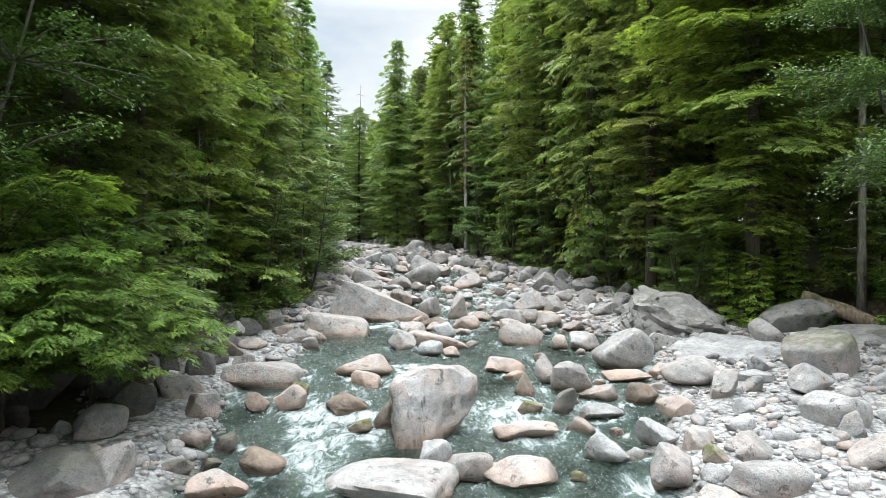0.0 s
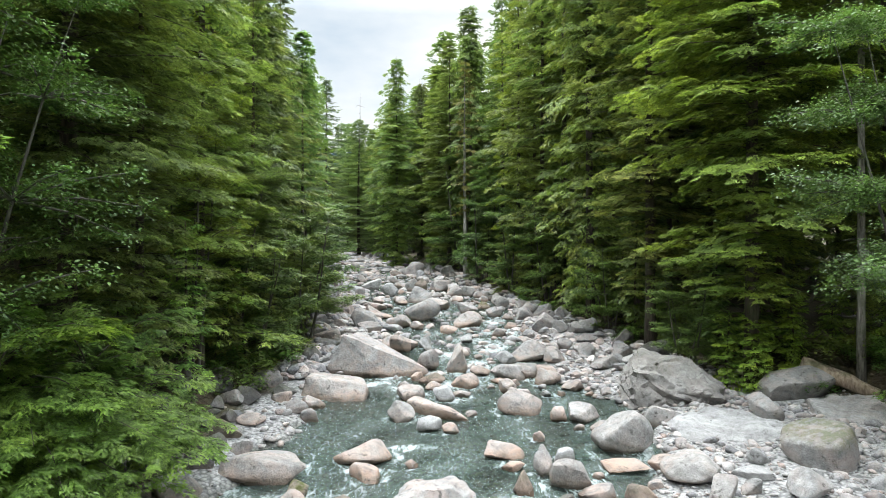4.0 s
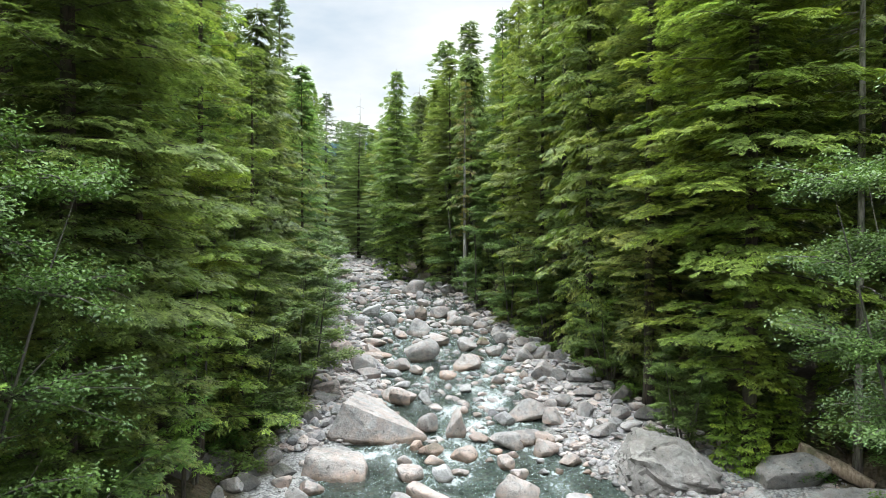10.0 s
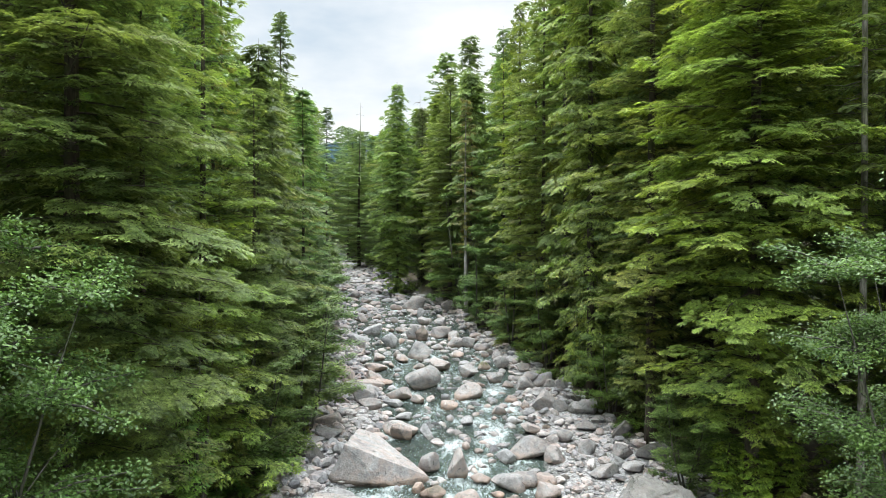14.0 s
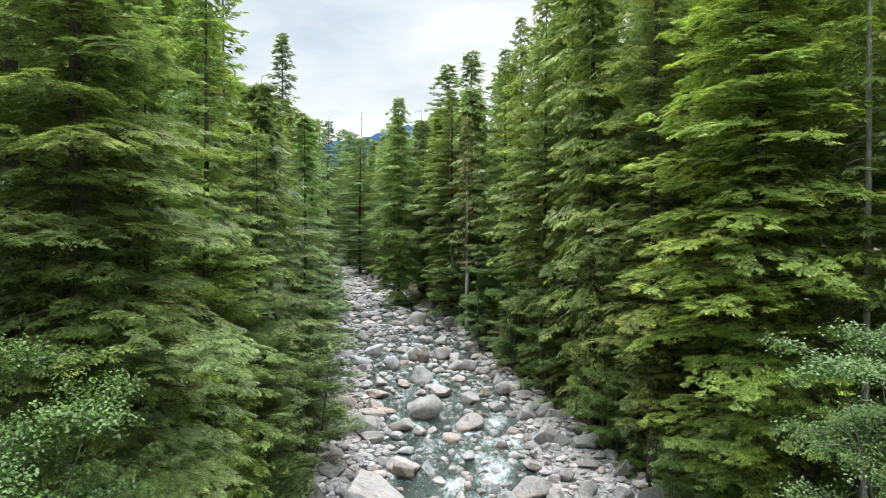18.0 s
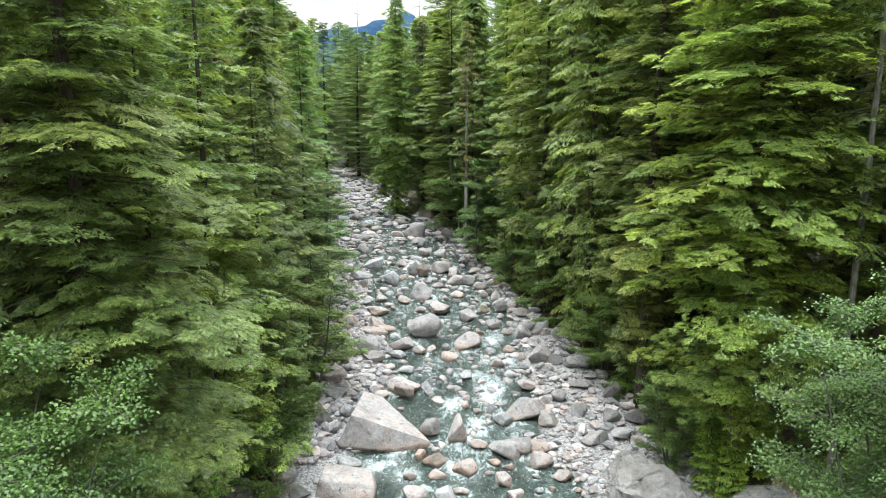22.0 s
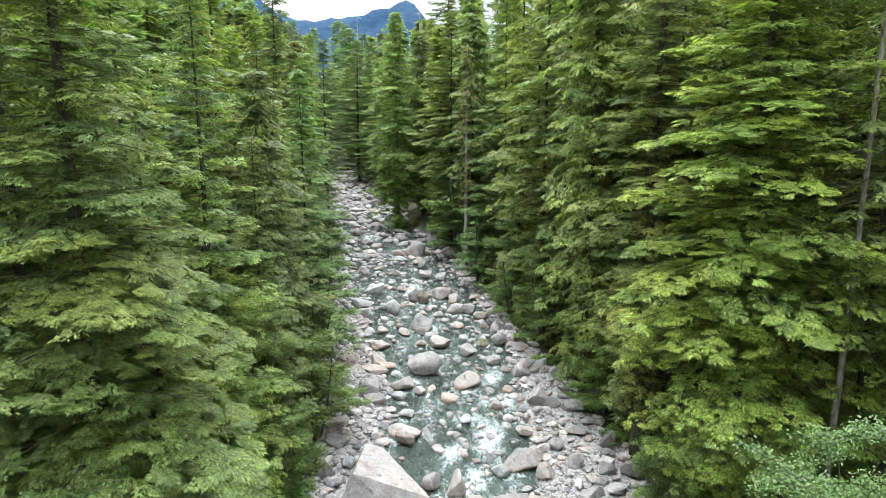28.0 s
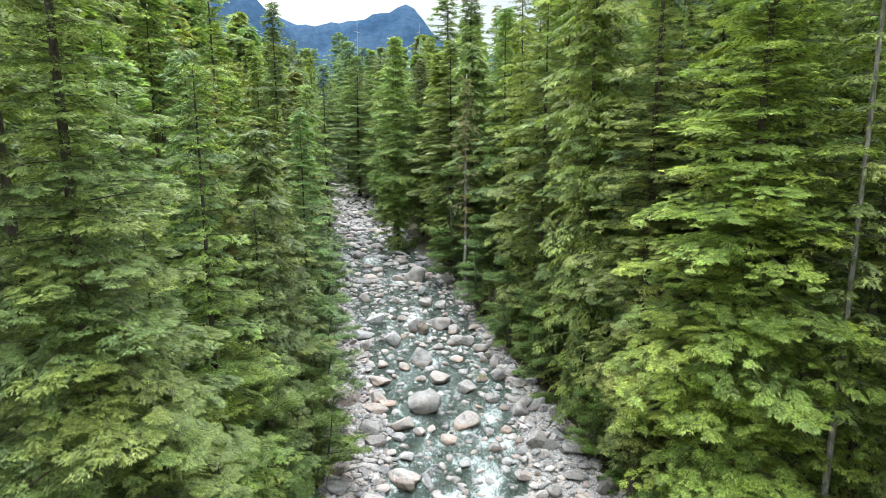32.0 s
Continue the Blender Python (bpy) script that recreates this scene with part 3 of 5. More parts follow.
# big broken slab on the gravel bar
hull_rock([(6.2, 21.0, -0.4), (6.5, 21.3, 1.25), (7.0, 22.8, 1.65), (8.6, 22.4, 1.45), (9.5, 21.6, 0.75), (9.7, 21.0, -0.4), (9.1, 20.6, 0.45), (7.5, 20.7, 0.5),
           (6.4, 24.3, -0.3), (9.4, 24.3, -0.2), (7.3, 24.2, 1.3)], "lichen", "massive broken dark grey slab of granite with lichen", 6, 0.11, 0.16)
hull_rock([(6.4, 16.6, -0.4), (9.4, 16.4, -0.4), (9.9, 17.4, 0.32), (8.9, 19.3, 0.45), (7.1, 19.2, 0.35), (6.6, 17.4, 0.10), (6.6, 19.4, -0.3), (10.0, 19.4, -0.3)],
          "white", "smooth pale bedrock slab beside the water", 5, 0.11, 0.05)
hull_rock([(10.6, 17.6, -0.3), (15.0, 17.4, -0.2), (15.2, 20.0, 0.75), (11.6, 20.2, 0.55), (11.0, 18.2, 0.35), (13.0, 17.6, 0.35), (11.2, 20.6, -0.2), (15.2, 20.6, -0.2)],
          "pale", "pale fractured bedrock shelf at the bank", 5, 0.08, 0.08)
# the big boulder that splits the current
hull_rock([(-0.87, 11.4, 0.62), (-0.40, 11.5, 0.85), (0.20, 11.7, 0.87), (0.60, 12.0, 0.50), (0.68, 12.1, 0.05), (0.18, 11.7, -0.30), (-0.40, 11.1, -0.85), (-0.78, 11.0, -0.85),
           (-0.95, 11.5, 0.40), (-0.80, 12.8, 0.60), (0.35, 13.0, 0.55), (-0.10, 12.5, -0.8), (-0.75, 12.4, -0.9)], "palepink", "large sculpted grey granite boulder with a pink foot splitting the current", 5, 0.10, 0.0, 0.12)
boulder(4.75, 17.1, 1.80, 1.45, 1.12, "pale", 0, 10, 13, 0.25, "big rounded pale granite boulder")
boulder(8.95, 15.3, 2.05, 1.80, 1.05, "grey", 10, 12, 12, 0.35, "large grey boulder with moss on its crown", 0.55)
boulder(4.53, 8.84, 1.26, 0.91, 0.47, "grey")
boulder(-5.42, 8.95, 1.63, 1.16, 0.55, "dark")
boulder(-0.52, 9.13, 2.27, 1.58, 0.50, "pale")
boulder(-3.39, 9.25, 1.11, 0.80, 0.42, "pink")
boulder(-4.81, 9.29, 0.93, 0.68, 0.56, "grey")
boulder(3.96, 9.34, 0.50, 0.37, 0.30, "white")
boulder(3.37, 9.52, 0.91, 0.79, 0.69, "grey")
boulder(1.20, 9.60, 1.37, 0.98, 0.46, "pinkwhite")
boulder(2.06, 9.80, 0.35, 0.26, 0.18, "mossy")
boulder(0.32, 9.90, 0.88, 0.64, 0.46, "grey")
boulder(4.81, 10.03, 0.76, 0.56, 0.46, "grey")
boulder(4.29, 10.06, 0.49, 0.36, 0.31, "mossy")
boulder(-0.13, 10.10, 0.81, 0.71, 0.58, "white")
boulder(-3.04, 10.29, 1.03, 0.75, 0.36, "brown")
boulder(2.67, 10.66, 0.94, 0.69, 0.52, "white")
boulder(3.29, 10.75, 0.43, 0.32, 0.24, "white")
boulder(7.12, 10.93, 0.49, 0.43, 0.43, "grey")
boulder(-5.91, 11.05, 1.13, 0.82, 0.54, "grey")
boulder(3.75, 11.28, 0.85, 0.63, 0.50, "white")
boulder(5.33, 11.49, 0.61, 0.45, 0.35, "white")
boulder(7.05, 11.58, 1.39, 1.01, 0.69, "pale")
boulder(1.52, 11.91, 1.22, 0.89, 0.34, "pinkwhite")
boulder(-1.57, 12.15, 0.57, 0.42, 0.34, "mossy")
boulder(-1.12, 12.43, 0.51, 0.45, 0.56, "brown")
boulder(5.92, 12.57, 0.50, 0.37, 0.31, "white")
boulder(4.69, 12.65, 0.79, 0.58, 0.41, "pink")
boulder(-8.50, 12.68, 2.03, 1.45, 0.94, "dark")
boulder(3.20, 13.10, 1.09, 0.79, 0.30, "white")
boulder(1.88, 13.32, 0.65, 0.48, 0.30, "mossy")
boulder(2.50, 13.33, 0.64, 0.57, 0.54, "dark")
boulder(-3.30, 13.47, 0.82, 0.60, 0.56, "pink")
boulder(7.87, 13.47, 0.96, 0.84, 0.68, "pale")
boulder(5.95, 13.48, 0.84, 0.62, 0.56, "pinkgrey")
boulder(-3.97, 13.50, 0.58, 0.51, 0.42, "brown")
boulder(-2.09, 13.55, 1.06, 0.78, 0.39, "brown")
boulder(-6.51, 13.63, 0.49, 0.43, 0.38, "grey")
boulder(6.80, 13.86, 0.62, 0.55, 0.43, "grey")
boulder(4.47, 13.90, 0.87, 0.64, 0.49, "brown")
boulder(9.79, 13.90, 0.87, 0.64, 0.49, "white")
boulder(-5.70, 14.04, 1.56, 1.13, 0.54, "grey")
boulder(3.61, 14.14, 1.11, 0.81, 0.34, "grey")
boulder(-3.26, 14.25, 0.62, 0.46, 0.40, "mossy")
boulder(1.82, 14.38, 0.55, 0.49, 0.53, "brown")
boulder(7.27, 14.68, 1.05, 0.77, 0.37, "white")
boulder(5.99, 14.72, 1.81, 1.31, 0.64, "pinkgrey")
boulder(2.87, 14.72, 1.18, 0.86, 0.70, "grey")
boulder(-6.89, 14.99, 0.63, 0.56, 0.62, "dark")
boulder(-1.76, 15.22, 0.98, 0.72, 0.44, "pink")
boulder(-4.34, 15.35, 2.36, 1.69, 0.70, "pinkgrey")
boulder(-5.84, 15.48, 0.96, 0.85, 0.80, "dark")
boulder(2.50, 15.50, 0.69, 0.61, 0.70, "pale")
boulder(5.51, 15.52, 0.90, 0.66, 0.37, "pink")
boulder(1.80, 15.73, 0.63, 0.47, 0.28, "pink")
boulder(4.61, 15.76, 1.33, 0.97, 0.29, "pink")
boulder(-1.93, 16.50, 1.75, 1.27, 0.52, "pink")
boulder(1.58, 16.73, 1.19, 0.88, 0.51, "pink")
boulder(-5.94, 17.48, 0.86, 0.63, 0.60, "mossy")
boulder(-8.29, 18.37, 1.23, 0.90, 0.74, "dark")
boulder(-0.39, 18.91, 0.81, 0.60, 0.49, "white")
boulder(-5.58, 19.03, 1.19, 0.87, 0.30, "pink")
boulder(6.60, 19.45, 1.39, 1.02, 0.84, "pale")
boulder(4.34, 19.99, 1.34, 0.98, 0.58, "pale")
boulder(3.72, 20.00, 0.62, 0.56, 0.49, "pink")
boulder(-8.30, 20.31, 0.90, 0.80, 0.66, "dark")
boulder(-6.92, 20.94, 1.01, 0.74, 0.50, "grey")
boulder(2.45, 21.04, 1.69, 1.23, 0.84, "pinkwhite")
boulder(-6.50, 21.20, 0.98, 0.87, 0.63, "dark")
boulder(-5.40, 21.58, 0.77, 0.57, 0.40, "pink")
boulder(-6.81, 22.38, 0.98, 0.72, 0.55, "dark")
boulder(11.6, 21.3, 2.9, 2.0, 1.15, "grey")
boulder(-6.49, 23.37, 1.20, 0.89, 0.71, "grey")
boulder(-6.44, 23.79, 1.06, 0.78, 0.65, "grey")
boulder(4.98, 24.29, 1.19, 0.88, 0.41, "grey")
boulder(0.85, 24.75, 1.21, 0.90, 0.56, "pink")
boulder(4.09, 25.33, 1.28, 0.95, 0.74, "pinkwhite")
boulder(-0.41, 25.36, 1.08, 0.80, 0.40, "brown")
boulder(-4.22, 25.43, 1.58, 1.16, 0.35, "white")
boulder(-9.07, 25.51, 1.59, 1.17, 0.72, "dark")
boulder(-10.02, 26.23, 1.64, 1.20, 0.63, "dark")
boulder(2.83, 26.23, 1.64, 1.20, 0.63, "pale")
boulder(3.40, 26.26, 1.05, 0.78, 0.48, "pink")
boulder(4.21, 26.49, 1.06, 0.79, 0.71, "pink")
boulder(3.20, 26.52, 1.91, 1.40, 0.88, "grey")
boulder(6.85, 26.73, 1.43, 1.05, 0.57, "pale")
boulder(8.24, 27.02, 1.20, 0.89, 0.49, "pale")
boulder(-7.41, 27.36, 1.95, 1.43, 1.04, "mossy")
boulder(0.75, 27.42, 1.10, 0.97, 1.19, "pinkwhite")
boulder(-0.48, 27.85, 1.21, 1.07, 0.92, "grey")
boulder(9.45, 28.30, 1.64, 1.21, 0.86, "dark")
boulder(8.06, 28.51, 1.01, 0.75, 0.68, "grey")
boulder(-5.85, 28.51, 1.19, 1.06, 1.06, "dark")
boulder(4.98, 28.59, 1.27, 0.94, 0.73, "pinkgrey")
boulder(-6.73, 28.90, 0.77, 0.69, 0.85, "dark")
boulder(6.74, 29.36, 1.04, 0.78, 0.70, "pale")
boulder(4.16, 29.93, 2.30, 1.80, 0.95, "grey")
boulder(-1.96, 31.97, 1.43, 1.06, 0.88, "pink")
boulder(-0.82, 32.24, 0.87, 0.77, 0.67, "white")
boulder(7.46, 32.51, 1.45, 1.08, 0.55, "grey")
boulder(-2.26, 32.87, 2.05, 1.51, 0.68, "pinkwhite")
boulder(4.62, 32.96, 1.18, 0.88, 0.51, "pinkwhite")
boulder(-0.80, 33.12, 0.88, 0.79, 0.66, "white")
boulder(-6.04, 33.19, 1.48, 1.10, 0.72, "pink")
boulder(-6.47, 33.90, 1.21, 1.08, 0.91, "grey")
boulder(-6.32, 33.97, 1.03, 0.91, 0.82, "pink")
boulder(-7.46, 34.34, 1.33, 0.99, 0.84, "grey")
boulder(3.95, 34.49, 0.99, 0.73, 0.35, "white")
boulder(8.01, 34.91, 1.35, 1.00, 0.85, "pale")
boulder(-2.13, 34.91, 1.25, 0.93, 0.41, "white")
boulder(7.56, 34.92, 1.25, 0.93, 0.65, "pale")
boulder(11.12, 35.08, 2.50, 1.84, 0.86, "grey")
boulder(6.51, 35.58, 1.11, 0.83, 0.68, "pale")
boulder(-7.12, 35.72, 1.60, 1.18, 0.62, "grey")
boulder(5.83, 35.82, 1.60, 1.42, 1.19, "grey")
boulder(-4.05, 36.10, 1.57, 1.16, 0.64, "grey")
boulder(4.81, 36.59, 0.65, 0.59, 0.58, "pink")
boulder(-5.92, 36.69, 1.15, 0.85, 0.53, "pink")
boulder(0.23, 36.75, 1.31, 0.98, 0.58, "pink")
boulder(-4.50, 36.91, 1.55, 1.38, 1.21, "pale")
boulder(-7.25, 36.95, 1.42, 1.06, 0.90, "grey")
boulder(-1.40, 37.45, 1.07, 0.80, 0.56, "pinkwhite")
boulder(-4.47, 37.58, 1.45, 1.07, 0.91, "pale")
boulder(3.97, 37.84, 1.01, 0.76, 0.40, "pink")
boulder(-7.28, 38.25, 1.03, 0.76, 0.58, "grey")
boulder(-2.44, 38.40, 2.03, 1.50, 0.82, "pinkwhite")
boulder(1.42, 38.55, 2.00, 1.48, 0.90, "pinkwhite")
boulder(7.26, 39.18, 1.05, 0.94, 0.94, "grey")
boulder(5.05, 39.69, 1.42, 1.05, 0.75, "grey")
boulder(6.76, 40.08, 1.91, 1.42, 0.68, "grey")
boulder(-4.53, 40.16, 2.05, 1.51, 0.45, "pink")
boulder(6.29, 40.22, 1.62, 1.20, 0.93, "grey")
boulder(5.45, 40.32, 1.54, 1.14, 0.98, "grey")
boulder(-1.64, 40.66, 3.09, 2.26, 1.41, "grey")
boulder(-6.62, 41.02, 1.90, 1.40, 0.91, "pink")
boulder(-3.95, 41.15, 1.47, 1.09, 0.40, "pink")
boulder(-6.59, 41.20, 1.36, 1.21, 0.96, "pink")
boulder(-7.69, 41.48, 0.74, 0.66, 0.82, "grey")
boulder(-4.65, 41.61, 1.30, 0.97, 0.81, "pink")
boulder(3.39, 41.67, 1.23, 1.09, 0.87, "pale")
boulder(-4.85, 44.34, 1.98, 1.47, 0.56, "pink")
boulder(2.88, 44.91, 1.12, 0.84, 0.63, "mossy")
boulder(4.07, 44.97, 1.33, 0.99, 0.90, "pale")
boulder(-6.83, 46.87, 1.34, 1.00, 0.51, "grey")
boulder(4.00, 47.48, 0.98, 0.87, 0.97, "grey")
boulder(-1.63, 48.02, 2.06, 1.52, 1.25, "pale")
boulder(-8.67, 48.05, 1.72, 1.27, 1.02, "grey")
boulder(-6.46, 50.43, 1.04, 0.93, 0.81, "grey")
boulder(3.07, 50.47, 1.35, 1.01, 0.80, "grey")
boulder(2.06, 51.69, 1.52, 1.13, 0.95, "pale")
boulder(1.07, 51.79, 1.85, 1.37, 1.07, "grey")
boulder(-4.25, 51.84, 1.67, 1.48, 1.29, "white")
boulder(-7.10, 53.28, 2.14, 1.59, 0.79, "white")
boulder(-1.73, 54.04, 1.35, 1.21, 1.34, "brown")
boulder(-2.54, 55.04, 1.47, 1.31, 1.26, "grey")
boulder(0.04, 55.57, 2.23, 1.65, 0.98, "grey")
boulder(-6.32, 56.99, 1.78, 1.32, 1.05, "white")
boulder(-0.08, 60.81, 1.63, 1.21, 0.82, "pale")
boulder(-1.87, 61.74, 1.38, 1.03, 0.91, "grey")
boulder(-8.13, 63.30, 1.41, 1.05, 0.88, "grey")
boulder(-2.41, 65.25, 1.16, 1.04, 1.09, "white")
boulder(-5.29, 70.81, 1.58, 1.18, 0.67, "pink")
boulder(-3.08, 70.90, 2.85, 2.11, 1.62, "grey")
boulder(-9.18, 76.18, 1.50, 1.12, 0.74, "grey")
boulder(-5.45, 80.37, 1.43, 1.07, 0.79, "pink")
boulder(-11.51, 81.44, 1.82, 1.35, 1.01, "grey")
boulder(-8.96, 86.71, 1.55, 1.15, 0.71, "pale")
boulder(-13.45, 100.06, 2.68, 1.99, 0.79, "pale")

# further loose boulders between them
def free_spot(x, y, r, slack=0.8):
    return all((x - a) ** 2 + (y - b) ** 2 > (slack * (r + c)) ** 2 for a, b, c in PLACED)


fill_rng = np.random.default_rng(21)
tones_pick = ["grey", "pale", "white", "pink", "pinkwhite", "pinkgrey", "dark", "brown"]
tone_odds = [0.22, 0.22, 0.14, 0.12, 0.12, 0.08, 0.06, 0.04]
made = 0
tries = 0
# Dark grey bank stones; their tone also carries the shade under the trees.
for _ in range(60):
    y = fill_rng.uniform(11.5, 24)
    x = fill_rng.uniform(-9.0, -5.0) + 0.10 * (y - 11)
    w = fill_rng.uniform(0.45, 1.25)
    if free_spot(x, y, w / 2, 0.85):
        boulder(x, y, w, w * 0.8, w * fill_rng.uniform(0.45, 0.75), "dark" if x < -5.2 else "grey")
while made < 105 and tries < 4000:
    tries += 1
    y = 7.5 + 62 * fill_rng.random() ** 1.15
    le, ri = float(np.interp(y, ST, LEFT)), float(np.interp(y, ST, RIGHT))
    x = fill_rng.uniform(le, ri)
    w = 0.38 + 0.75 * fill_rng.random() ** 2
    edge = min(x - le, ri - x)
    mid_water = ground_z(x, y) < level(y) - 0.1
    if mid_water and fill_rng.random() < (0.85 if y < 30 else 0.55):
        continue
    if edge < 1.6:
        w *= 1.3
    if not free_spot(x, y, w / 2, 0.85):
        continue
    tone = str(fill_rng.choice(tones_pick, p=tone_odds))
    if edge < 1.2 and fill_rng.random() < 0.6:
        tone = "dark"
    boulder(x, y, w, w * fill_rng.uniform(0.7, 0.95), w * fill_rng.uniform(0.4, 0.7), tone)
    made += 1

near_rng = np.random.default_rng(58)
BARS = (  # count, x from, x to, y from, y to, least width, most width, tones
    (60, 2.2, 9.5, 8.0, 16.5, 0.34, 0.85, ("grey", "pale", "white", "pinkwhite", "palepink", "grey")),
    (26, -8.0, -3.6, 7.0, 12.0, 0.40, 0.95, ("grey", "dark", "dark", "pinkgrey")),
    (44, -1.5, 5.5, 18.0, 31.0, 0.40, 1.15, ("palepink", "pale", "pinkwhite", "grey", "white", "pink")),
    (60, -6.5, 7.5, 29.0, 56.0, 0.60, 1.60, ("palepink", "pale", "pinkwhite", "grey", "grey", "white")),
)
for count, x0, x1, y0, y1, w0, w1, picks in BARS:
    for _ in range(count):
        x, y = near_rng.uniform(x0, x1), near_rng.uniform(y0, y1)
        w = w0 + (w1 - w0) * near_rng.random() ** 1.6
        if not float(np.interp(y, ST, LEFT)) < x < float(np.interp(y, ST, RIGHT)) or not free_spot(x, y, w / 2, 0.9):
            continue
        boulder(x, y, w, w * near_rng.uniform(0.7, 0.95), w * near_rng.uniform(0.42, 0.72), str(near_rng.choice(picks)))


# water: one sheet along the channel, white where it drops, plus painted sky-glint streaks
FOAM = ((-2.9, 13.3, 0.45, 0.7), (-2.6, 12.2, 0.5, 0.7), (-1.6, 13.0, 0.7, 0.4), (-2.2, 11.2, 0.55, 0.8), (-1.9, 10.0, 0.4, 0.9), (-1.3, 11.8, 0.4, 0.5), (1.3, 13.5, 0.8, 0.6), (1.0, 12.5, 0.5, 0.4),
        (3.2, 9.5, 0.6, 0.6), (-3.9, 14.0, 0.8, 0.35), (-3.1, 25.2, 1.2, 0.6), (-1.6, 24.4, 0.9, 0.6), (1.0, 27.0, 0.8, 1.0), (2.4, 31.6, 0.8, 1.9), (1.7, 28.6, 0.9, 1.4),
        (3.0, 33.0, 0.6, 1.4), (3.3, 36.6, 1.2, 0.9), (0.4, 25.0, 1.0, 0.7), (-2.9, 57.0, 0.8, 2.6),
        (-9.2, 80.0, 1.4, 2.6), (-5.4, 70.5, 1.2, 1.6), (3.1, 39.5, 0.7, 1.0),
        (-2.1, 12.9, 0.9, 0.35), (-2.4, 10.6, 0.7, 0.6), (1.5, 12.6, 0.35, 0.5), (1.7, 11.7, 0.6, 0.5), (-0.6, 10.2, 0.5, 0.3), (-2.0, 15.6, 0.9, 0.22), (-1.0, 17.4, 0.7, 0.25),
        (0.2, 22.6, 0.8, 0.5), (-0.6, 23.4, 0.9, 0.3), (1.8, 16.0, 0.6, 0.25), (0.6, 31.0, 0.6, 0.8), (1.4, 34.5, 0.9, 0.6))
wy = np.concatenate([np.arange(-40, 1, 1.0), np.arange(1, 7, 0.3), np.arange(7, 26, 0.085), np.arange(26, 45, 0.16), np.arange(45, 100, 0.4), np.arange(100, 240, 2.0)])
wu = np.linspace(0, 1, 150)
WU, WY = np.meshgrid(wu, wy)
WX = (np.interp(WY, ST, WET_L) - 1.6) * (1 - WU) + (np.interp(WY, ST, WET_R) + 1.8) * WU
foam_glint = np.zeros_like(WX)
for fx, fy, rx, ry in FOAM:
    foam_glint = np.maximum(foam_glint, np.exp(-(((WX - fx) / rx) ** 2 + ((WY - fy) / ry) ** 2)))
for bx, by, br in PLACED:
    if ground_z(bx, by) < level(by) + 0.02 and by < 60:
        gap_ = np.hypot(WX - bx, (WY - by) * 1.05) - br * 0.92
        foam_glint = np.maximum(foam_glint, 0.72 * np.exp(-(gap_ / (0.09 + 0.05 * br)) ** 2) * (0.55 + 0.45 * np.sin(3.0 * bx + 2.0 * np.arctan2(WY - by, WX - bx))))
foam_glint = foam_glint * (0.72 + 0.42 * wob(WX, 0.6 * WY, 0.22, 6.0))
# White rapids, plus pale streaks painted for sky reflected in ripples.
foam_glint = 0.74 * foam_glint + smooth(4, 15, WY) * (0.21 + 0.22 * wob(1.4 * WX, 0.5 * WY, 1.1, 8.0)) + 0.08 * wob(WX, 0.6 * WY, 0.6, 9.0) + 0.10 * np.clip(np.gradient(level(WY), axis=0) / np.gradient(WY, axis=0) * 12, 0, 1)
WZ = level(WY) + 0.022 * wob(WX, 0.7 * WY, 0.30) + 0.016 * wob(WX, WY, 0.16, 2.0) + 0.018 * wob(WX, 0.8 * WY, 0.08, 3.0) + foam_glint * 0.07 * wob(WX, WY, 0.22, 5.0)
water = new("water", mesh_from("water", np.stack([WX.ravel(), WY.ravel(), WZ.ravel()], 1), grid_faces(*WX.shape), [WATER], attrs={"foam_glint": foam_glint.ravel()}))
tagged(water, "clear green-blue mountain river with white rapids", "river", kind="structure")



# the uncountable rest: cobbles and far rocks, real stones in joined meshes
def stones(name, spots, level_, label, lift=0.0):
    """spots: rows of x, y, width."""
    rng = np.random.default_rng(len(spots))
    shapes = [rock_shape(rng, level_, 8, 7 if "beach" in name else 14) for _ in range(14)]
    vs, fs, wets, base = [], [], [], 0
    for x, y, w in spots:
        p, f = shapes[int(rng.integers(14))]
        a = rng.uniform(0, 6.3)
        gz, lz = float(ground_z(x, y)), float(level(y))
        hz = w * rng.uniform(0.2, 0.36)
        if gz < lz - 0.05 and lift > 0:
            hz = min(max(0.5 * (lz - gz + 0.05 + lift * w), 0.22 * w), 0.46 * w)
        q = p * np.array([w * 0.5, w * rng.uniform(0.33, 0.48), hz])
        c, s = math.cos(a), math.sin(a)
        q = np.stack([q[:, 0] * c - q[:, 1] * s + x, q[:, 0] * s + q[:, 1] * c + y, q[:, 2] + gz + (0.88 * hz if lift > 0 else 0.09 * w)], 1)
        vs.append(q)
        fs.append(f + base)
        wets.append(1 - smooth(0.01, 0.07, q[:, 2] - float(level(y))))
        base += len(q)
    ob = new(name, mesh_from(name, np.concatenate(vs), np.concatenate(fs), [COBBLE], "beach" in name or "stream" in name, attrs={"wet": np.concatenate(wets)}))
    return tagged(ob, label, "stones", kind="stuff")


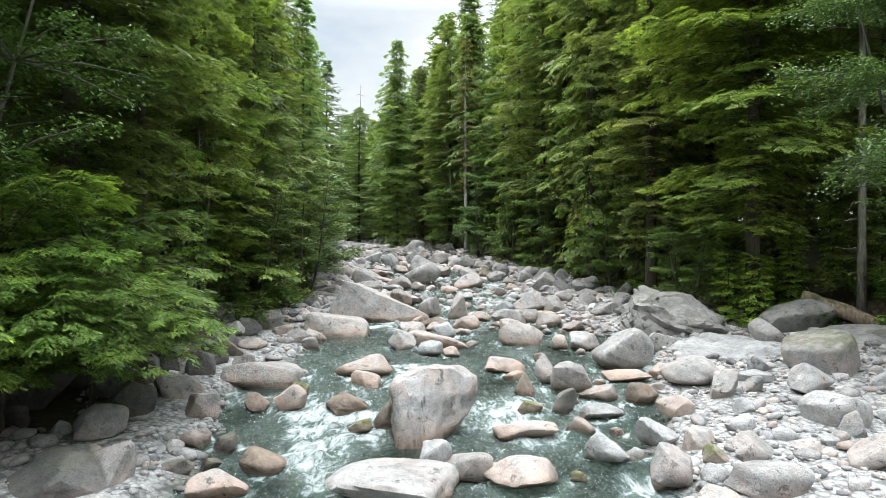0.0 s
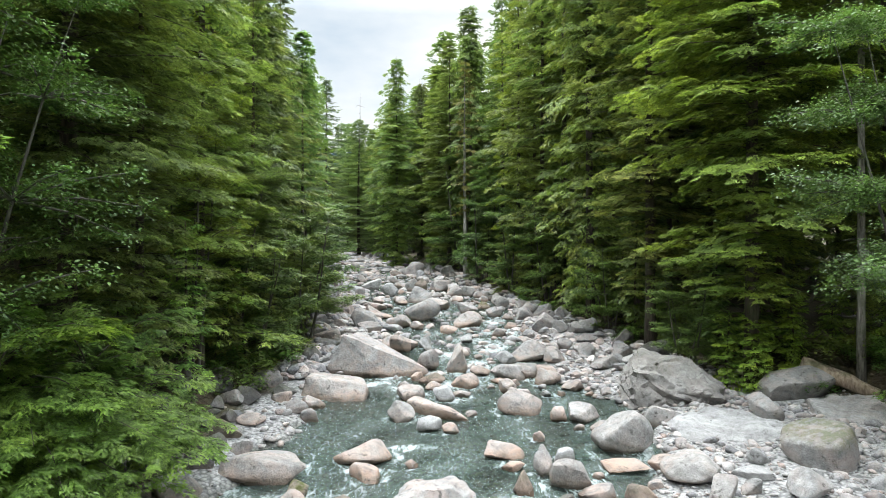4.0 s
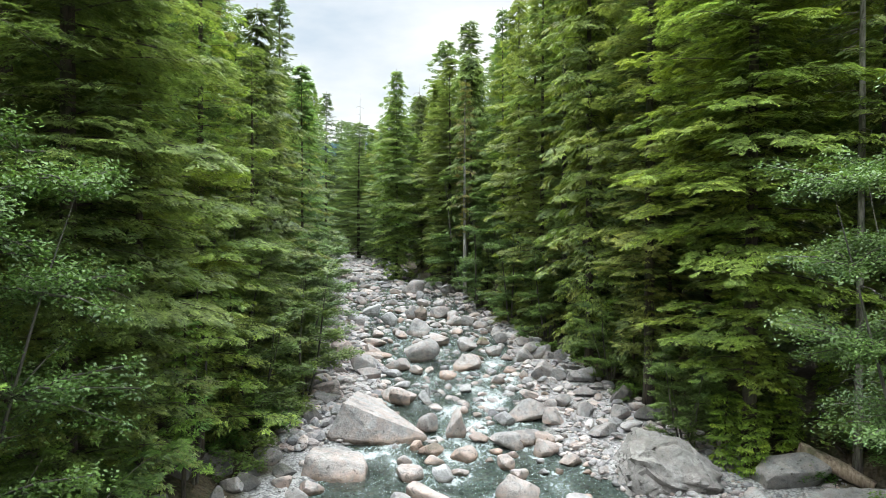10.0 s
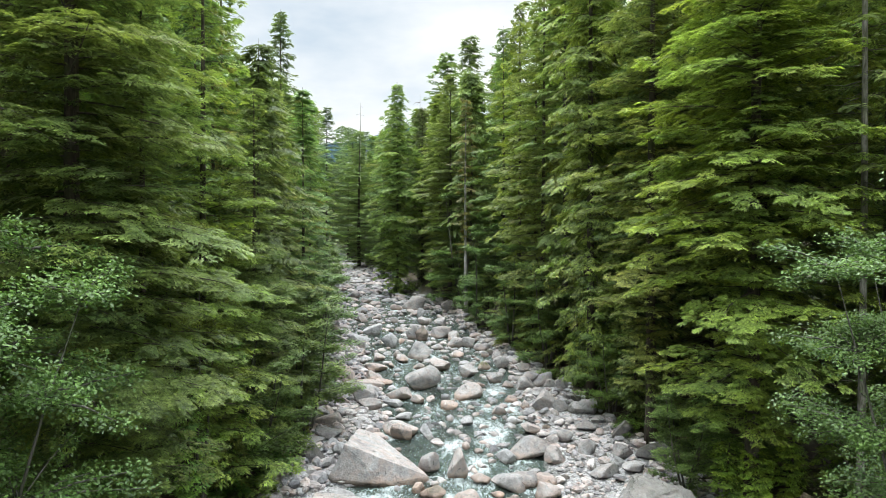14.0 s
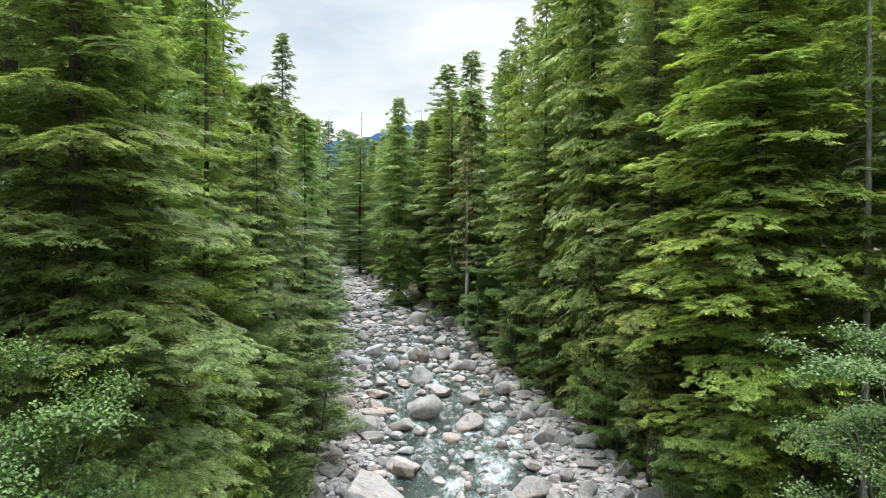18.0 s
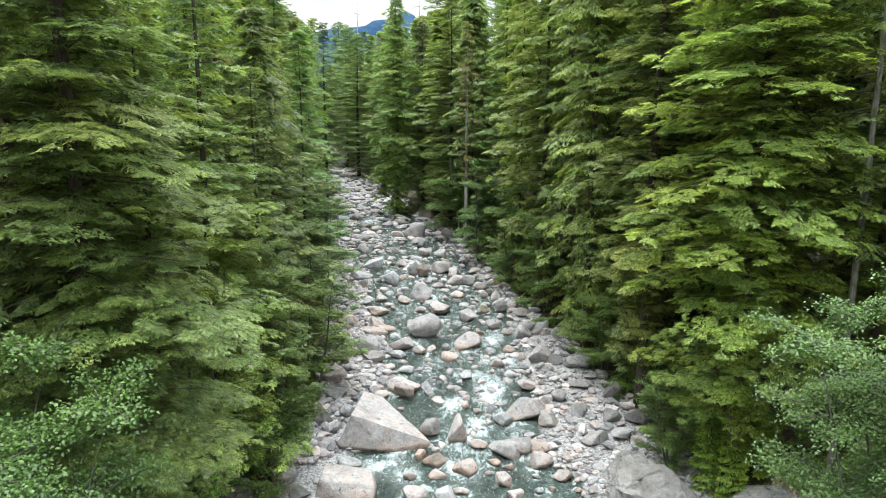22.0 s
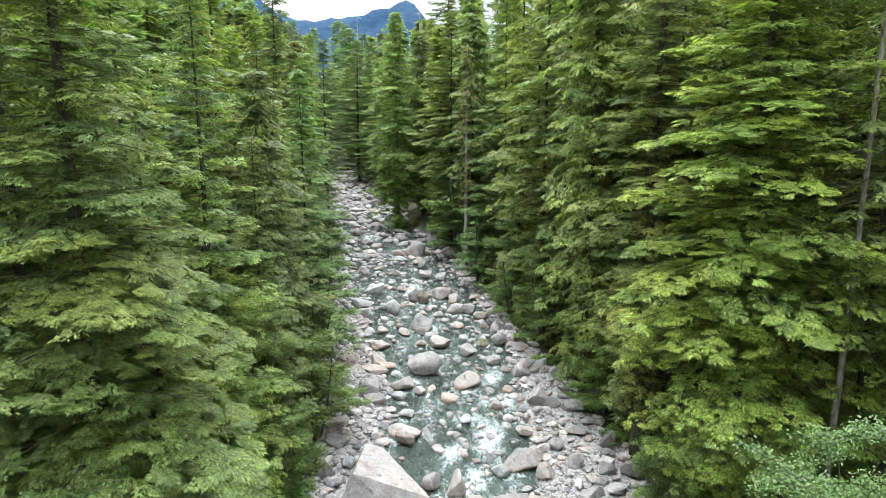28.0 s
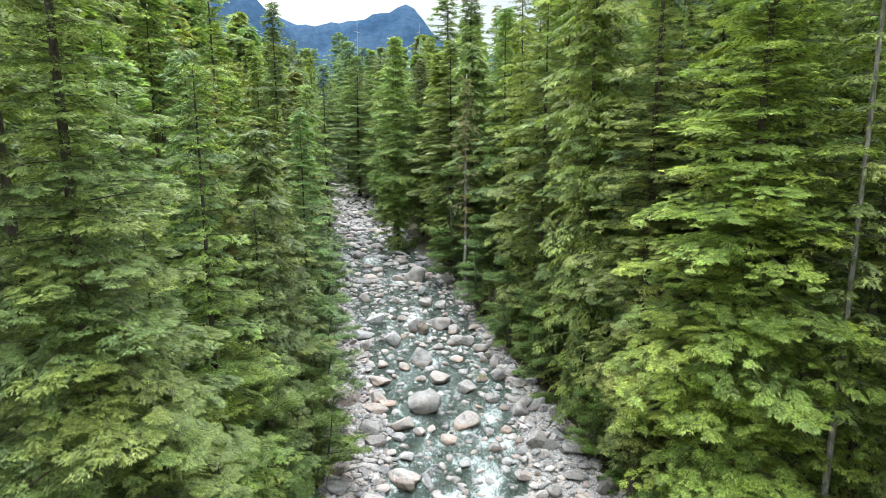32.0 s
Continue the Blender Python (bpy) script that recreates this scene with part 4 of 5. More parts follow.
def scatter(count, y0, y1, w0, w1, power, where, slack=0.75, bias=1.0):
    out = []
    for _ in range(count * 9):
        if len(out) >= count:
            break
        y = y0 + (y1 - y0) * fill_rng.random() ** bias
        le, ri = float(np.interp(y, ST, LEFT)) - 0.6, float(np.interp(y, ST, RIGHT)) + 0.6
        x = fill_rng.uniform(le, ri)
        g = float(ground_z(x, y)) - float(level(y))
        if (where == "dry" and g < -0.05) or (where == "wet" and g > 0.0):
            continue
        if abs(x) > 0.8 * y + 2 or (x < -4.9 and 11.5 < y < 25 and fill_rng.random() < 0.85):
            continue
        if where == "all" and g < -0.1 and y < 50 and fill_rng.random() < 0.25:
            continue
        w = w0 + (w1 - w0) * fill_rng.random() ** power
        if free_spot(x, y, w / 2, slack):
            out.append((x, y, w))
    return out


stones("beach_pebbles", scatter(3200, 6.5, 22, 0.06, 0.16, 1.6, "dry", 0.7, 1.1), 1, "grey and white rounded pebbles on the beach")
stones("beach_cobbles", scatter(1500, 6.5, 26, 0.15, 0.5, 1.9, "dry", 0.72, 1.1), 2, "grey and white rounded river cobbles on the beach")
stones("bar_cobbles", scatter(2600, 24, 62, 0.14, 0.62, 2.0, "dry", 0.7), 1, "grey and white cobbles along the river bars")
stones("stream_stones", scatter(2300, 7, 52, 0.15, 0.42, 1.6, "wet", 0.8), 2, "brown and grey stones under shallow water", -0.02)
stones("shallow_stones", [q for q in scatter(1500, 25, 50, 0.2, 0.8, 1.5, "dry", 0.72) if q[0] < 1], 2, "pale grey and pink stones crowding the shallow side of the river", 0.04)
stones("rapid_stones", scatter(2000, 26, 72, 0.22, 0.95, 1.9, "all", 0.75), 2, "pale and pink stones breaking the rapids", 0.22)
stones("far_boulders", scatter(1500, 68, 172, 0.45, 1.9, 1.8, "all", 0.55), 2, "far pale boulders filling the upper river", 0.25)


behind = []
while len(behind) < 420:
    y, w = fill_rng.uniform(-28, 6), 0.2 + 1.1 * fill_rng.random() ** 2
    x = fill_rng.uniform(-8.5, 13)
    behind.append((x, y, w))
stones("downstream_stones", behind, 2, "grey and pink boulders along the lower river", 0.2)


# driftwood log on the bar
def tube(points, radii, sides=8, rough=0.0, k=0.0):
    pts = np.array(points, float)
    vs, fs = [], []
    for i, p in enumerate(pts):
        d = pts[min(i + 1, len(pts) - 1)] - pts[max(i - 1, 0)]
        d /= np.linalg.norm(d) + 1e-9
        u = np.cross(d, (0.0, 0.0, 1.0) if abs(d[2]) < 0.9 else (1.0, 0.0, 0.0))
        u /= np.linalg.norm(u)
        w = np.cross(d, u)
        for j in range(sides):
            a = 2 * math.pi * j / sides
            r = radii[i] * (1 + rough * math.sin(3 * a + 5 * i + k) + 0.6 * rough * math.sin(5 * a - 3 * i))
            vs.append(p + (u * math.cos(a) + w * math.sin(a)) * r)
    for i in range(len(pts) - 1):
        for j in range(sides):
            a, b = i * sides + j, i * sides + (j + 1) % sides
            fs.append((a, b, b + sides, a + sides))
    fs.append(tuple(range(sides - 1, -1, -1)))
    fs.append(tuple(range((len(pts) - 1) * sides, len(pts) * sides)))
    return np.array(vs), fs


def driftwood(a, b, r, label):
    a, b = np.array(a, float), np.array(b, float)
    pts = [a + (b - a) * t + np.array([0, 0, 0.05 * math.sin(4 * t)]) for t in np.linspace(0, 1, 9)]
    v, f = tube(pts, [r * (1 - 0.4 * t) for t in np.linspace(0, 1, 9)], 12, 0.08)
    ob = new("fallen_log", mesh_from("fallen_log", v - a, f, [DRIFT]))
    ob.location = a
    return tagged(ob, label, "log", "fallen logs")


driftwood((12.3, 21.7, 1.25), (13.9, 20.2, 0.62), 0.33, "weathered brown log lying across the bank rocks")
driftwood((12.5, 23.6, 1.9), (14.6, 22.6, 1.9), 0.09, "pale dead branch among the bank bushes")


# ---- trees ----
def bough_arrays(rng, size, fl, ribs, droop, hang=0.0, arch=0.10, spread=0.40, lacy=0.3, fill=1.0):
    """A branch of the given length along +x: its limb and overlapping fan-shaped plates of needle sprays. Returns verts, faces, slots, tip."""
    zc = lambda s: size * (arch * np.sin(np.minimum(1, s * 1.2) * math.pi * 0.5) - droop * s * s)
    bend, phase = rng.uniform(-0.16, 0.16) * size, rng.uniform(0, 6.28)
    reach = max(min(0.17 + 0.048 * size, 0.42 * size), 2.2 * fl)
    plates = max(5, int(fill * 1.5 * size * size * spread / (reach * reach * 0.9)))
    s = np.sort(0.04 + 0.90 * rng.random(plates) ** 0.8)
    half = spread * size * np.sin(math.pi * (0.12 + 0.80 * s)) ** 0.8 * (0.85 + 0.22 * np.sin(phase + 15 * s))
    side = rng.uniform(-1, 1, plates)
    t = side * half
    ang = np.radians(55 * side + rng.uniform(-20, 20, plates))
    root = np.stack([s * size, bend * s * s + t, zc(s) + 0.015 * size - 0.08 * np.abs(t) - 0.12 * t * t / size + rng.normal(0, 0.03 * size ** 0.5, plates) - hang * np.abs(t) * 0.5], 1)
    root -= np.stack([np.cos(ang), np.sin(ang), np.zeros(plates)], 1) * reach * 0.45
    far_ = reach * rng.uniform(0.65, 1.25, plates)
    dip = -0.10 + rng.normal(0, 0.12, plates) - hang * rng.uniform(0.4, 1.4, plates)
    roll = rng.normal(0, 0.16, plates)
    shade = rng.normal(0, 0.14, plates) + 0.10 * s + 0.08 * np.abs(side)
    each = max(7, int(1.25 * reach * reach * 0.9 / (0.22 * fl * fl)))

    def rows(a):
        return np.repeat(a, each, axis=0)

    k = plates * each
    q = np.sqrt(rng.random(k))
    phi = rng.uniform(-1.05, 1.05, k) * (1 - 0.25 * q)
    a1 = rows(ang) + phi
    rad = q * rows(far_)
    b = rows(root) + np.stack([np.cos(a1) * rad, np.sin(a1) * rad, rad * rows(dip) + rad * np.sin(phi) * rows(roll) - 0.20 * rad * q - 0.10 * rad * phi * phi + rng.normal(0, 0.012, k)], 1)
    fa = a1 + rng.uniform(-0.75, 0.75, k) + 0.4 * phi
    d = np.stack([np.cos(fa), np.sin(fa), rows(dip) - 0.32 * q + rng.uniform(-0.22, 0.16, k)], 1)
    d /= np.linalg.norm(d, axis=1)[:, None]
    nz = np.stack([rng.uniform(-lacy, lacy, k) + 0.3 * hang, rng.uniform(-lacy, lacy, k), np.ones(k)], 1)
    w = np.cross(d, nz)
    w /= np.linalg.norm(w, axis=1)[:, None]
    ln = fl * rng.uniform(0.6, 1.35, k)
    wd = (ln * rng.uniform(0.16, 0.27, k))[:, None]
    v = np.stack([b - w * wd, b + w * wd, b + d * ln[:, None]], 1).reshape(-1, 3)
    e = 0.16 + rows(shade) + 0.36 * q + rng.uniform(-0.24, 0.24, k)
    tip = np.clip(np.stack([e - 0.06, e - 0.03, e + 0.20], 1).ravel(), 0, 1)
    f = np.arange(len(v)).reshape(-1, 3)
    if not ribs:
        return v, f, np.zeros(len(f)), tip
    lp = [(u * size, bend * u * u, float(zc(u))) for u in np.linspace(0, 0.92, ribs)]
    lv, lf = tube(lp, [0.007 * size * (1.05 - u) + 0.003 for u in np.linspace(0, 1, ribs)], 3)
    lf = [c for a in lf[:3 * (ribs - 1)] for c in ((a[0], a[1], a[2]), (a[0], a[2], a[3]))]
    n = len(v)
    return (np.concatenate([v, lv]), np.concatenate([f, np.array(lf) + n]), np.concatenate([np.zeros(len(f)), np.ones(len(lf))]),
            np.concatenate([tip, np.zeros(len(lv))]))


tree_rng = np.random.default_rng(5)
STYLE = {  # limb droop, hang of the sprays, arch, spread
    "hemlock": dict(droop=0.13, hang=0.0, arch=0.08, spread=0.37, fill=0.74),
    "cedar": dict(droop=0.30, hang=0.45, arch=0.14, spread=0.36, lacy=0.6, fill=0.85),
    "sparse": dict(droop=0.18, hang=0.10, arch=0.04, spread=0.30, fill=0.6),
    "fan": dict(droop=0.26, hang=0.06, arch=0.16, spread=0.36, lacy=0.4, fill=0.7),
}
LODS = {"fine": (0.082, 6), "close": (0.105, 6), "near": (0.125, 5), "mid": (0.20, 4), "back": (0.31, 0), "far": (0.46, 0)}
WANTED = (("hemlock", "fine"), ("hemlock", "close"), ("hemlock", "near"), ("hemlock", "mid"), ("hemlock", "back"), ("hemlock", "far"), ("cedar", "near"), ("cedar", "mid"),
          ("cedar", "back"), ("cedar", "far"), ("sparse", "mid"), ("fan", "fine"))
SIZES = (0.7, 1.3, 2.1, 3.0, 4.2)
BOUGHS = {(kind, lod): [[bough_arrays(tree_rng, sz, LODS[lod][0], LODS[lod][1], **STYLE[kind]) for _ in range(4)] for sz in SIZES] for kind, lod in WANTED}
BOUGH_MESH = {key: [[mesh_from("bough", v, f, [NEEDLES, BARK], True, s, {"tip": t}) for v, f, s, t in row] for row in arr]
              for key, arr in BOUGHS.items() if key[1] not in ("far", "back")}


def size_class(ln):
    return min(range(len(SIZES)), key=lambda k: abs(math.log(ln / SIZES[k])))


def bough_poses(rng, h, r, base, count, kind, taper=2.5):
    """Poses up the trunk: height, heading, length, pitch."""
    out = []
    for i in range(count):
        u = (i + rng.uniform(0, 0.9)) / count
        u = 1 - (1 - u) ** 1.15
        z = h * (base + (0.985 - base) * u)
        down = (1 - u) * h * (1 - base)
        shape = 1.0 if kind == "fan" else min(1.0, down / (taper * r * (0.7 if kind == "cedar" else 1.0))) ** 0.72 * (0.92 + 0.08 * math.sin(9 * u + r))
        ln = max(0.5, r * shape * rng.choice((rng.uniform(0.25, 0.50), rng.uniform(0.42, 0.78), rng.uniform(0.70, 1.12), rng.uniform(0.78, 1.1))))
        if u < 0.12:
            ln *= rng.uniform(0.55, 1.0)
        pitch = rng.uniform(-7, 9) + (28 * max(0, u - 0.75) / 0.25) + (-5 if u < 0.4 else 0)
        out.append((z, i * 137.508 + rng.uniform(-18, 18), ln, pitch))
    return out


def bough_matrix(z, az, ln, pitch, lean):
    g = ln / SIZES[size_class(ln)]
    fat = g * (1.0 + max(0.0, 1.6 - ln) * 0.4)
    return Matrix.Translation((lean[0] * z, lean[1] * z, z)) @ Euler((0, 0, radians(az))).to_matrix().to_4x4() @ Euler((0, -radians(pitch), 0)).to_matrix().to_4x4() @ Matrix.Diagonal((g, fat, fat, 1))


def trunk_mesh(h, r, lean, mat, sides=9, k=0.0):
    hs = np.linspace(0, 1, 14)
    pts = [(lean[0] * h * s + 0.05 * math.sin(4 * s + k), lean[1] * h * s + 0.05 * math.cos(5 * s + k), h * s - 0.3) for s in hs]
    rad = [r * ((1 - s) ** 0.85 + (0.25 * max(0, 0.06 - s) / 0.06)) + 0.012 for s in hs]
    v, f = tube(pts, rad, sides, 0.05, k)
    return mesh_from("trunk", v, f, [mat])


def stand(name, x, y):
    e = new(name)
    e.location = (x, y, float(ground_z(x, y)) - 0.05)
    return e


SORT = {"hemlock": ("western hemlock tree with layered drooping boughs", "tree"), "cedar": ("red cedar tree with hanging fronds", "tree"),
        "fan": ("bright green young cedar bush with arching fronds", "tree"),
        "sparse": ("thin conifer with bare pale trunk and sparse boughs", "tree")}


def near_tree(kind, x, y, h, r, base=0.08, count=95, tint=(1, 1, 1), lod="near", lean=(0, 0), trunk_r=None, bark=None, words=""):
    rng = np.random.default_rng(int(abs(x) * 97 + y * 31))
    t = stand("conifer_tree", x, y)
    tagged(t, words or SORT[kind][0], "tree", "riverside conifers")
    part("trunk", trunk_mesh(h, trunk_r or 0.0062 * h + 0.03, lean, bark or BARK, k=x), t)
    for z, az, ln, pitch in bough_poses(rng, h, r, base, int(count * (1.18 if count > 100 else 1)), kind, 4.6 if lod in ("fine", "close", "near") else 3.0):
        b = part("bough", BOUGH_MESH[kind, lod][size_class(ln)][int(rng.integers(4))], t)
        b.matrix_basis = bough_matrix(z - 0.3, az, ln, pitch, lean)
        j = rng.uniform(0.88, 1.1)
        b.color = (tint[0] * j, tint[1] * j, tint[2] * j, 1)
    return t


def crown_mesh(kind, lod, h, r, base, count, seed):
    rng = np.random.default_rng(seed)
    vs, fs, ss, ts, n = [], [], [], [], 0
    for z, az, ln, pitch in bough_poses(rng, h, r, base, count, kind):
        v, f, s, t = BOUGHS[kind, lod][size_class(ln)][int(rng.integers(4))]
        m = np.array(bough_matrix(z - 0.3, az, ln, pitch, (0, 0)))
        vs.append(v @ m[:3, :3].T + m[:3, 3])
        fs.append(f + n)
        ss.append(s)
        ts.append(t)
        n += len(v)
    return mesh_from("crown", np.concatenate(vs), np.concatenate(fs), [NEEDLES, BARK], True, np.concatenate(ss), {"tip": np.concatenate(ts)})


def tree_model(kind, lod, h, r, base, count, seed):
    return crown_mesh(kind, lod, h, r, base, count, seed), trunk_mesh(h, 0.0062 * h + 0.03, (0, 0), BARK, 7, seed)


MID = [tree_model("hemlock", "mid", 28, 3.9, 0.05, 168, 11), tree_model("hemlock", "mid", 28, 3.4, 0.04, 160, 12), tree_model("cedar", "mid", 28, 3.3, 0.03, 160, 13), tree_model("hemlock", "mid", 28, 4.2, 0.05, 172, 14)]
BACK = [tree_model("hemlock", "back", 28, 4.2, 0.05, 124, 31), tree_model("hemlock", "back", 28, 3.6, 0.05, 124, 32), tree_model("cedar", "back", 28, 3.6, 0.04, 124, 33)]
FAR = [tree_model("hemlock", "far", 28, 4.2, 0.05, 118, 21), tree_model("hemlock", "far", 28, 3.4, 0.05, 118, 22), tree_model("cedar", "far", 28, 3.6, 0.04, 118, 23)]


def plain_tree(models, which, x, y, h, tint, wide=1.0, group="forest conifers"):
    crown, trunk = models[which]
    t = stand("conifer_tree", x, y)
    kind = "cedar" if which == 2 else "hemlock"
    tagged(t, SORT[kind][0], "tree", group)
    s = h / 28.0
    t.scale = (s * wide, s * wide, s)
    t.rotation_euler = (0, 0, (x * 3.1 + y * 1.7) % 6.28)
    part("trunk", trunk, t)
    c = part("crown", crown, t)
    c.color = (*tint, 1)
    return t


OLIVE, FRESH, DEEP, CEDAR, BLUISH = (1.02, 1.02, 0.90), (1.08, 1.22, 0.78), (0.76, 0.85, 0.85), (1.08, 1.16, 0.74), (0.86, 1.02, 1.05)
# left bank
near_tree("hemlock", -8.2, 14.0, 31, 4.5, 0.12, 290, (0.96, 1.04, 0.9), "fine")
near_tree("hemlock", -8.2, 21.6, 21.6, 3.6, 0.08, 167, FRESH, words="young bright green hemlock tree on the bank")
near_tree("hemlock", -8.0, 16.8, 17.5, 3.4, 0.14, 131, (0.95, 1.0, 0.85))
near_tree("hemlock", -8.2, 27.4, 16, 3.4, 0.05, 150, (0.92, 0.98, 0.85))
near_tree("hemlock", -14.0, 40.0, 28, 4.2, 0.08, 146, FRESH, "mid")
near_tree("hemlock", -11.6, 17.0, 33, 4.3, 0.15, 141, (1.0, 1.05, 0.92), "mid")
near_tree("hemlock", -9.3, 34.5, 17, 3.4, 0.05, 141, OLIVE, "mid")
near_tree("hemlock", -14.1, 55.0, 27, 5.4, 0.05, 150, DEEP, "mid")
# right bank
near_tree("hemlock", 11.1, 22.6, 35, 4.7, 0.10, 330, (1.3, 1.4, 0.9), "close", words="tall bright green hemlock tree on the bank")
near_tree("hemlock", 9.8, 29.8, 33, 4.1, 0.08, 201, (1.2, 1.15, 0.98), words="olive-green hemlock tree with drooping boughs")
near_tree("cedar", 8.6, 37.0, 34, 3.8, 0.05, 193, CEDAR, "mid")
near_tree("hemlock", 13.6, 27.0, 36, 4.0, 0.10, 158, (1.38, 1.42, 0.98), "mid")
near_tree("hemlock", 14.8, 22.4, 7.0, 2.8, 0.03, 80, (1.1, 1.15, 0.8), words="small hemlock sapling at the forest edge")
pale_conifer = near_tree("sparse", 13.7, 20.8, 35, 2.4, 0.26, 72, (1.1, 1.1, 0.95), "mid", (0.0, 0.0), 0.12, LICHEN_BARK)
limb_rng = np.random.default_rng(62)
for k in range(34):
    z, a, ln = limb_rng.uniform(1.5, 17), limb_rng.uniform(0, 6.28), limb_rng.uniform(0.5, 1.9)
    ca, sa, sag = math.cos(a), math.sin(a), limb_rng.uniform(-0.1, 0.55)
    v, f = tube([(0.12 * ca, 0.12 * sa, z), (0.45 * ln * ca, 0.45 * ln * sa, z - 0.05), (0.75 * ln * ca - 0.12 * sa, 0.75 * ln * sa + 0.12 * ca, z - sag * 0.5 * ln), (ln * ca, ln * sa, z - sag * ln)],
                [0.022, 0.017, 0.011, 0.004], 4)
    part("dead_limb", mesh_from("dead_limb", v, f, [LICHEN_BARK]), pale_conifer, "bare grey dead limb" if k == 0 else "")
near_tree("hemlock", 16.2, 23.0, 33, 4.2, 0.10, 141, (1.2, 1.25, 0.95), "mid")
# up the valley, known shapes against the sky
near_tree("cedar", -6.2, 85.5, 29.3, 4.3, 0.03, 240, (1.05, 1.25, 0.85), "mid", (0.0, 0.0), words="tall pointed cedar standing at the river bend")
# Bluer tint on the farthest trees puts distance haze into their colour.
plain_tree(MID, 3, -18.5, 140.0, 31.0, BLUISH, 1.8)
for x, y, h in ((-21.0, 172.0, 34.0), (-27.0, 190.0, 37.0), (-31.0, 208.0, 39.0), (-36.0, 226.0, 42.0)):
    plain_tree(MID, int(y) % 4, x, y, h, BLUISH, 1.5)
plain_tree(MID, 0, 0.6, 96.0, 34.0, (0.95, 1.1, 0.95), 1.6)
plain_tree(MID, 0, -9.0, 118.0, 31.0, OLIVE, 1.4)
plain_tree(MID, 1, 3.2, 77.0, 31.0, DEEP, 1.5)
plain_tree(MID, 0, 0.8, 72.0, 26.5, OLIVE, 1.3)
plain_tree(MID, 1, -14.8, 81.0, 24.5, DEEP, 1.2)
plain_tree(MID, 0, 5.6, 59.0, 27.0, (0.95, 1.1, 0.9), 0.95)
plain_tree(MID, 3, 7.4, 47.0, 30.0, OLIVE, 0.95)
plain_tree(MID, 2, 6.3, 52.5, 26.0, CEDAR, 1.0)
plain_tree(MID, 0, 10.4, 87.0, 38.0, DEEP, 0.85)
near_tree("sparse", 2.3, 64.5, 22.5, 2.2, 0.28, 60, (1.1, 0.85, 0.9), "mid", (0, 0), 0.2, PALE_BARK)
plain_tree(MID, 1, -11.0, 41.5, 17.5, OLIVE, 1.25)
plain_tree(MID, 3, -12.6, 48.5, 19.0, (0.9, 1.0, 0.85), 1.1)

# the forest behind, kept under the skyline
SKY_A = (-1.2, -0.42, -0.38, -0.35, -0.31, -0.29, -0.24, -0.22, -0.10, -0.06, 0.0, 0.03, 0.10, 0.13, 0.16, 0.19, 1.2)
SKY_E = (0.60, 0.42, 0.36, 0.26, 0.235, 0.245, 0.205, 0.19, 0.175, 0.17, 0.21, 0.23, 0.27, 0.31, 0.36, 0.45, 0.65)
wood_rng = np.random.default_rng(3)
TREES = [(o.location.x, o.location.y) for o in scene.objects if o.name.startswith("conifer_tree")]


def grow_wood(count, y0, y1, depth, gap, models, group):
    n = tries = 0
    while n < count and tries < count * 60:
        tries += 1
        y = wood_rng.uniform(y0, y1)
        side = wood_rng.choice([-1, 1])
        o = 1.6 + depth * wood_rng.random() ** 1.2
        x = float(np.interp(y, ST, LEFT)) - o if side < 0 else float(np.interp(y, ST, RIGHT)) + o
        if abs(x) > 0.80 * y + 5 or any((x - a) ** 2 + (y - b) ** 2 < gap * gap for a, b in TREES):
            continue
        top = 12.7 + y * float(np.interp(x / y, SKY_A, SKY_E)) - float(ground_z(x, y))
        h = min(wood_rng.uniform(25, 37), top)
        if h < 7:
            continue
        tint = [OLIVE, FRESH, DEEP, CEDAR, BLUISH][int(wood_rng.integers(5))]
        tint = tuple(v * wood_rng.uniform(0.85, 1.05) for v in tint)
        plain_tree(models, int(wood_rng.integers(len(models))), x, y, h, tint, wood_rng.uniform(0.85, 1.2) * (28 / h) ** 0.35, group)
        TREES.append((x, y))
        n += 1


grow_wood(20, 12, 60, 6, 3.0, MID, "forest conifers")
grow_wood(30, 52, 130, 14, 3.6, MID, "forest conifers")
grow_wood(80, 80, 200, 50, 4.2, FAR, "far forest conifers")
for k in range(26):
    y = -34 + 3.0 * (k // 2) + wood_rng.uniform(-1, 1)
    x = (-14.5 - wood_rng.uniform(0, 8)) if k % 2 else (19 + wood_rng.uniform(0, 8))
    plain_tree(FAR, k % 3, x, y, wood_rng.uniform(22, 30), DEEP, 1.1, "far forest conifers")
grow_wood(44, 14, 46, 22, 2.9, BACK, "forest conifers")
grow_wood(52, 44, 90, 30, 3.0, FAR, "far forest conifers")


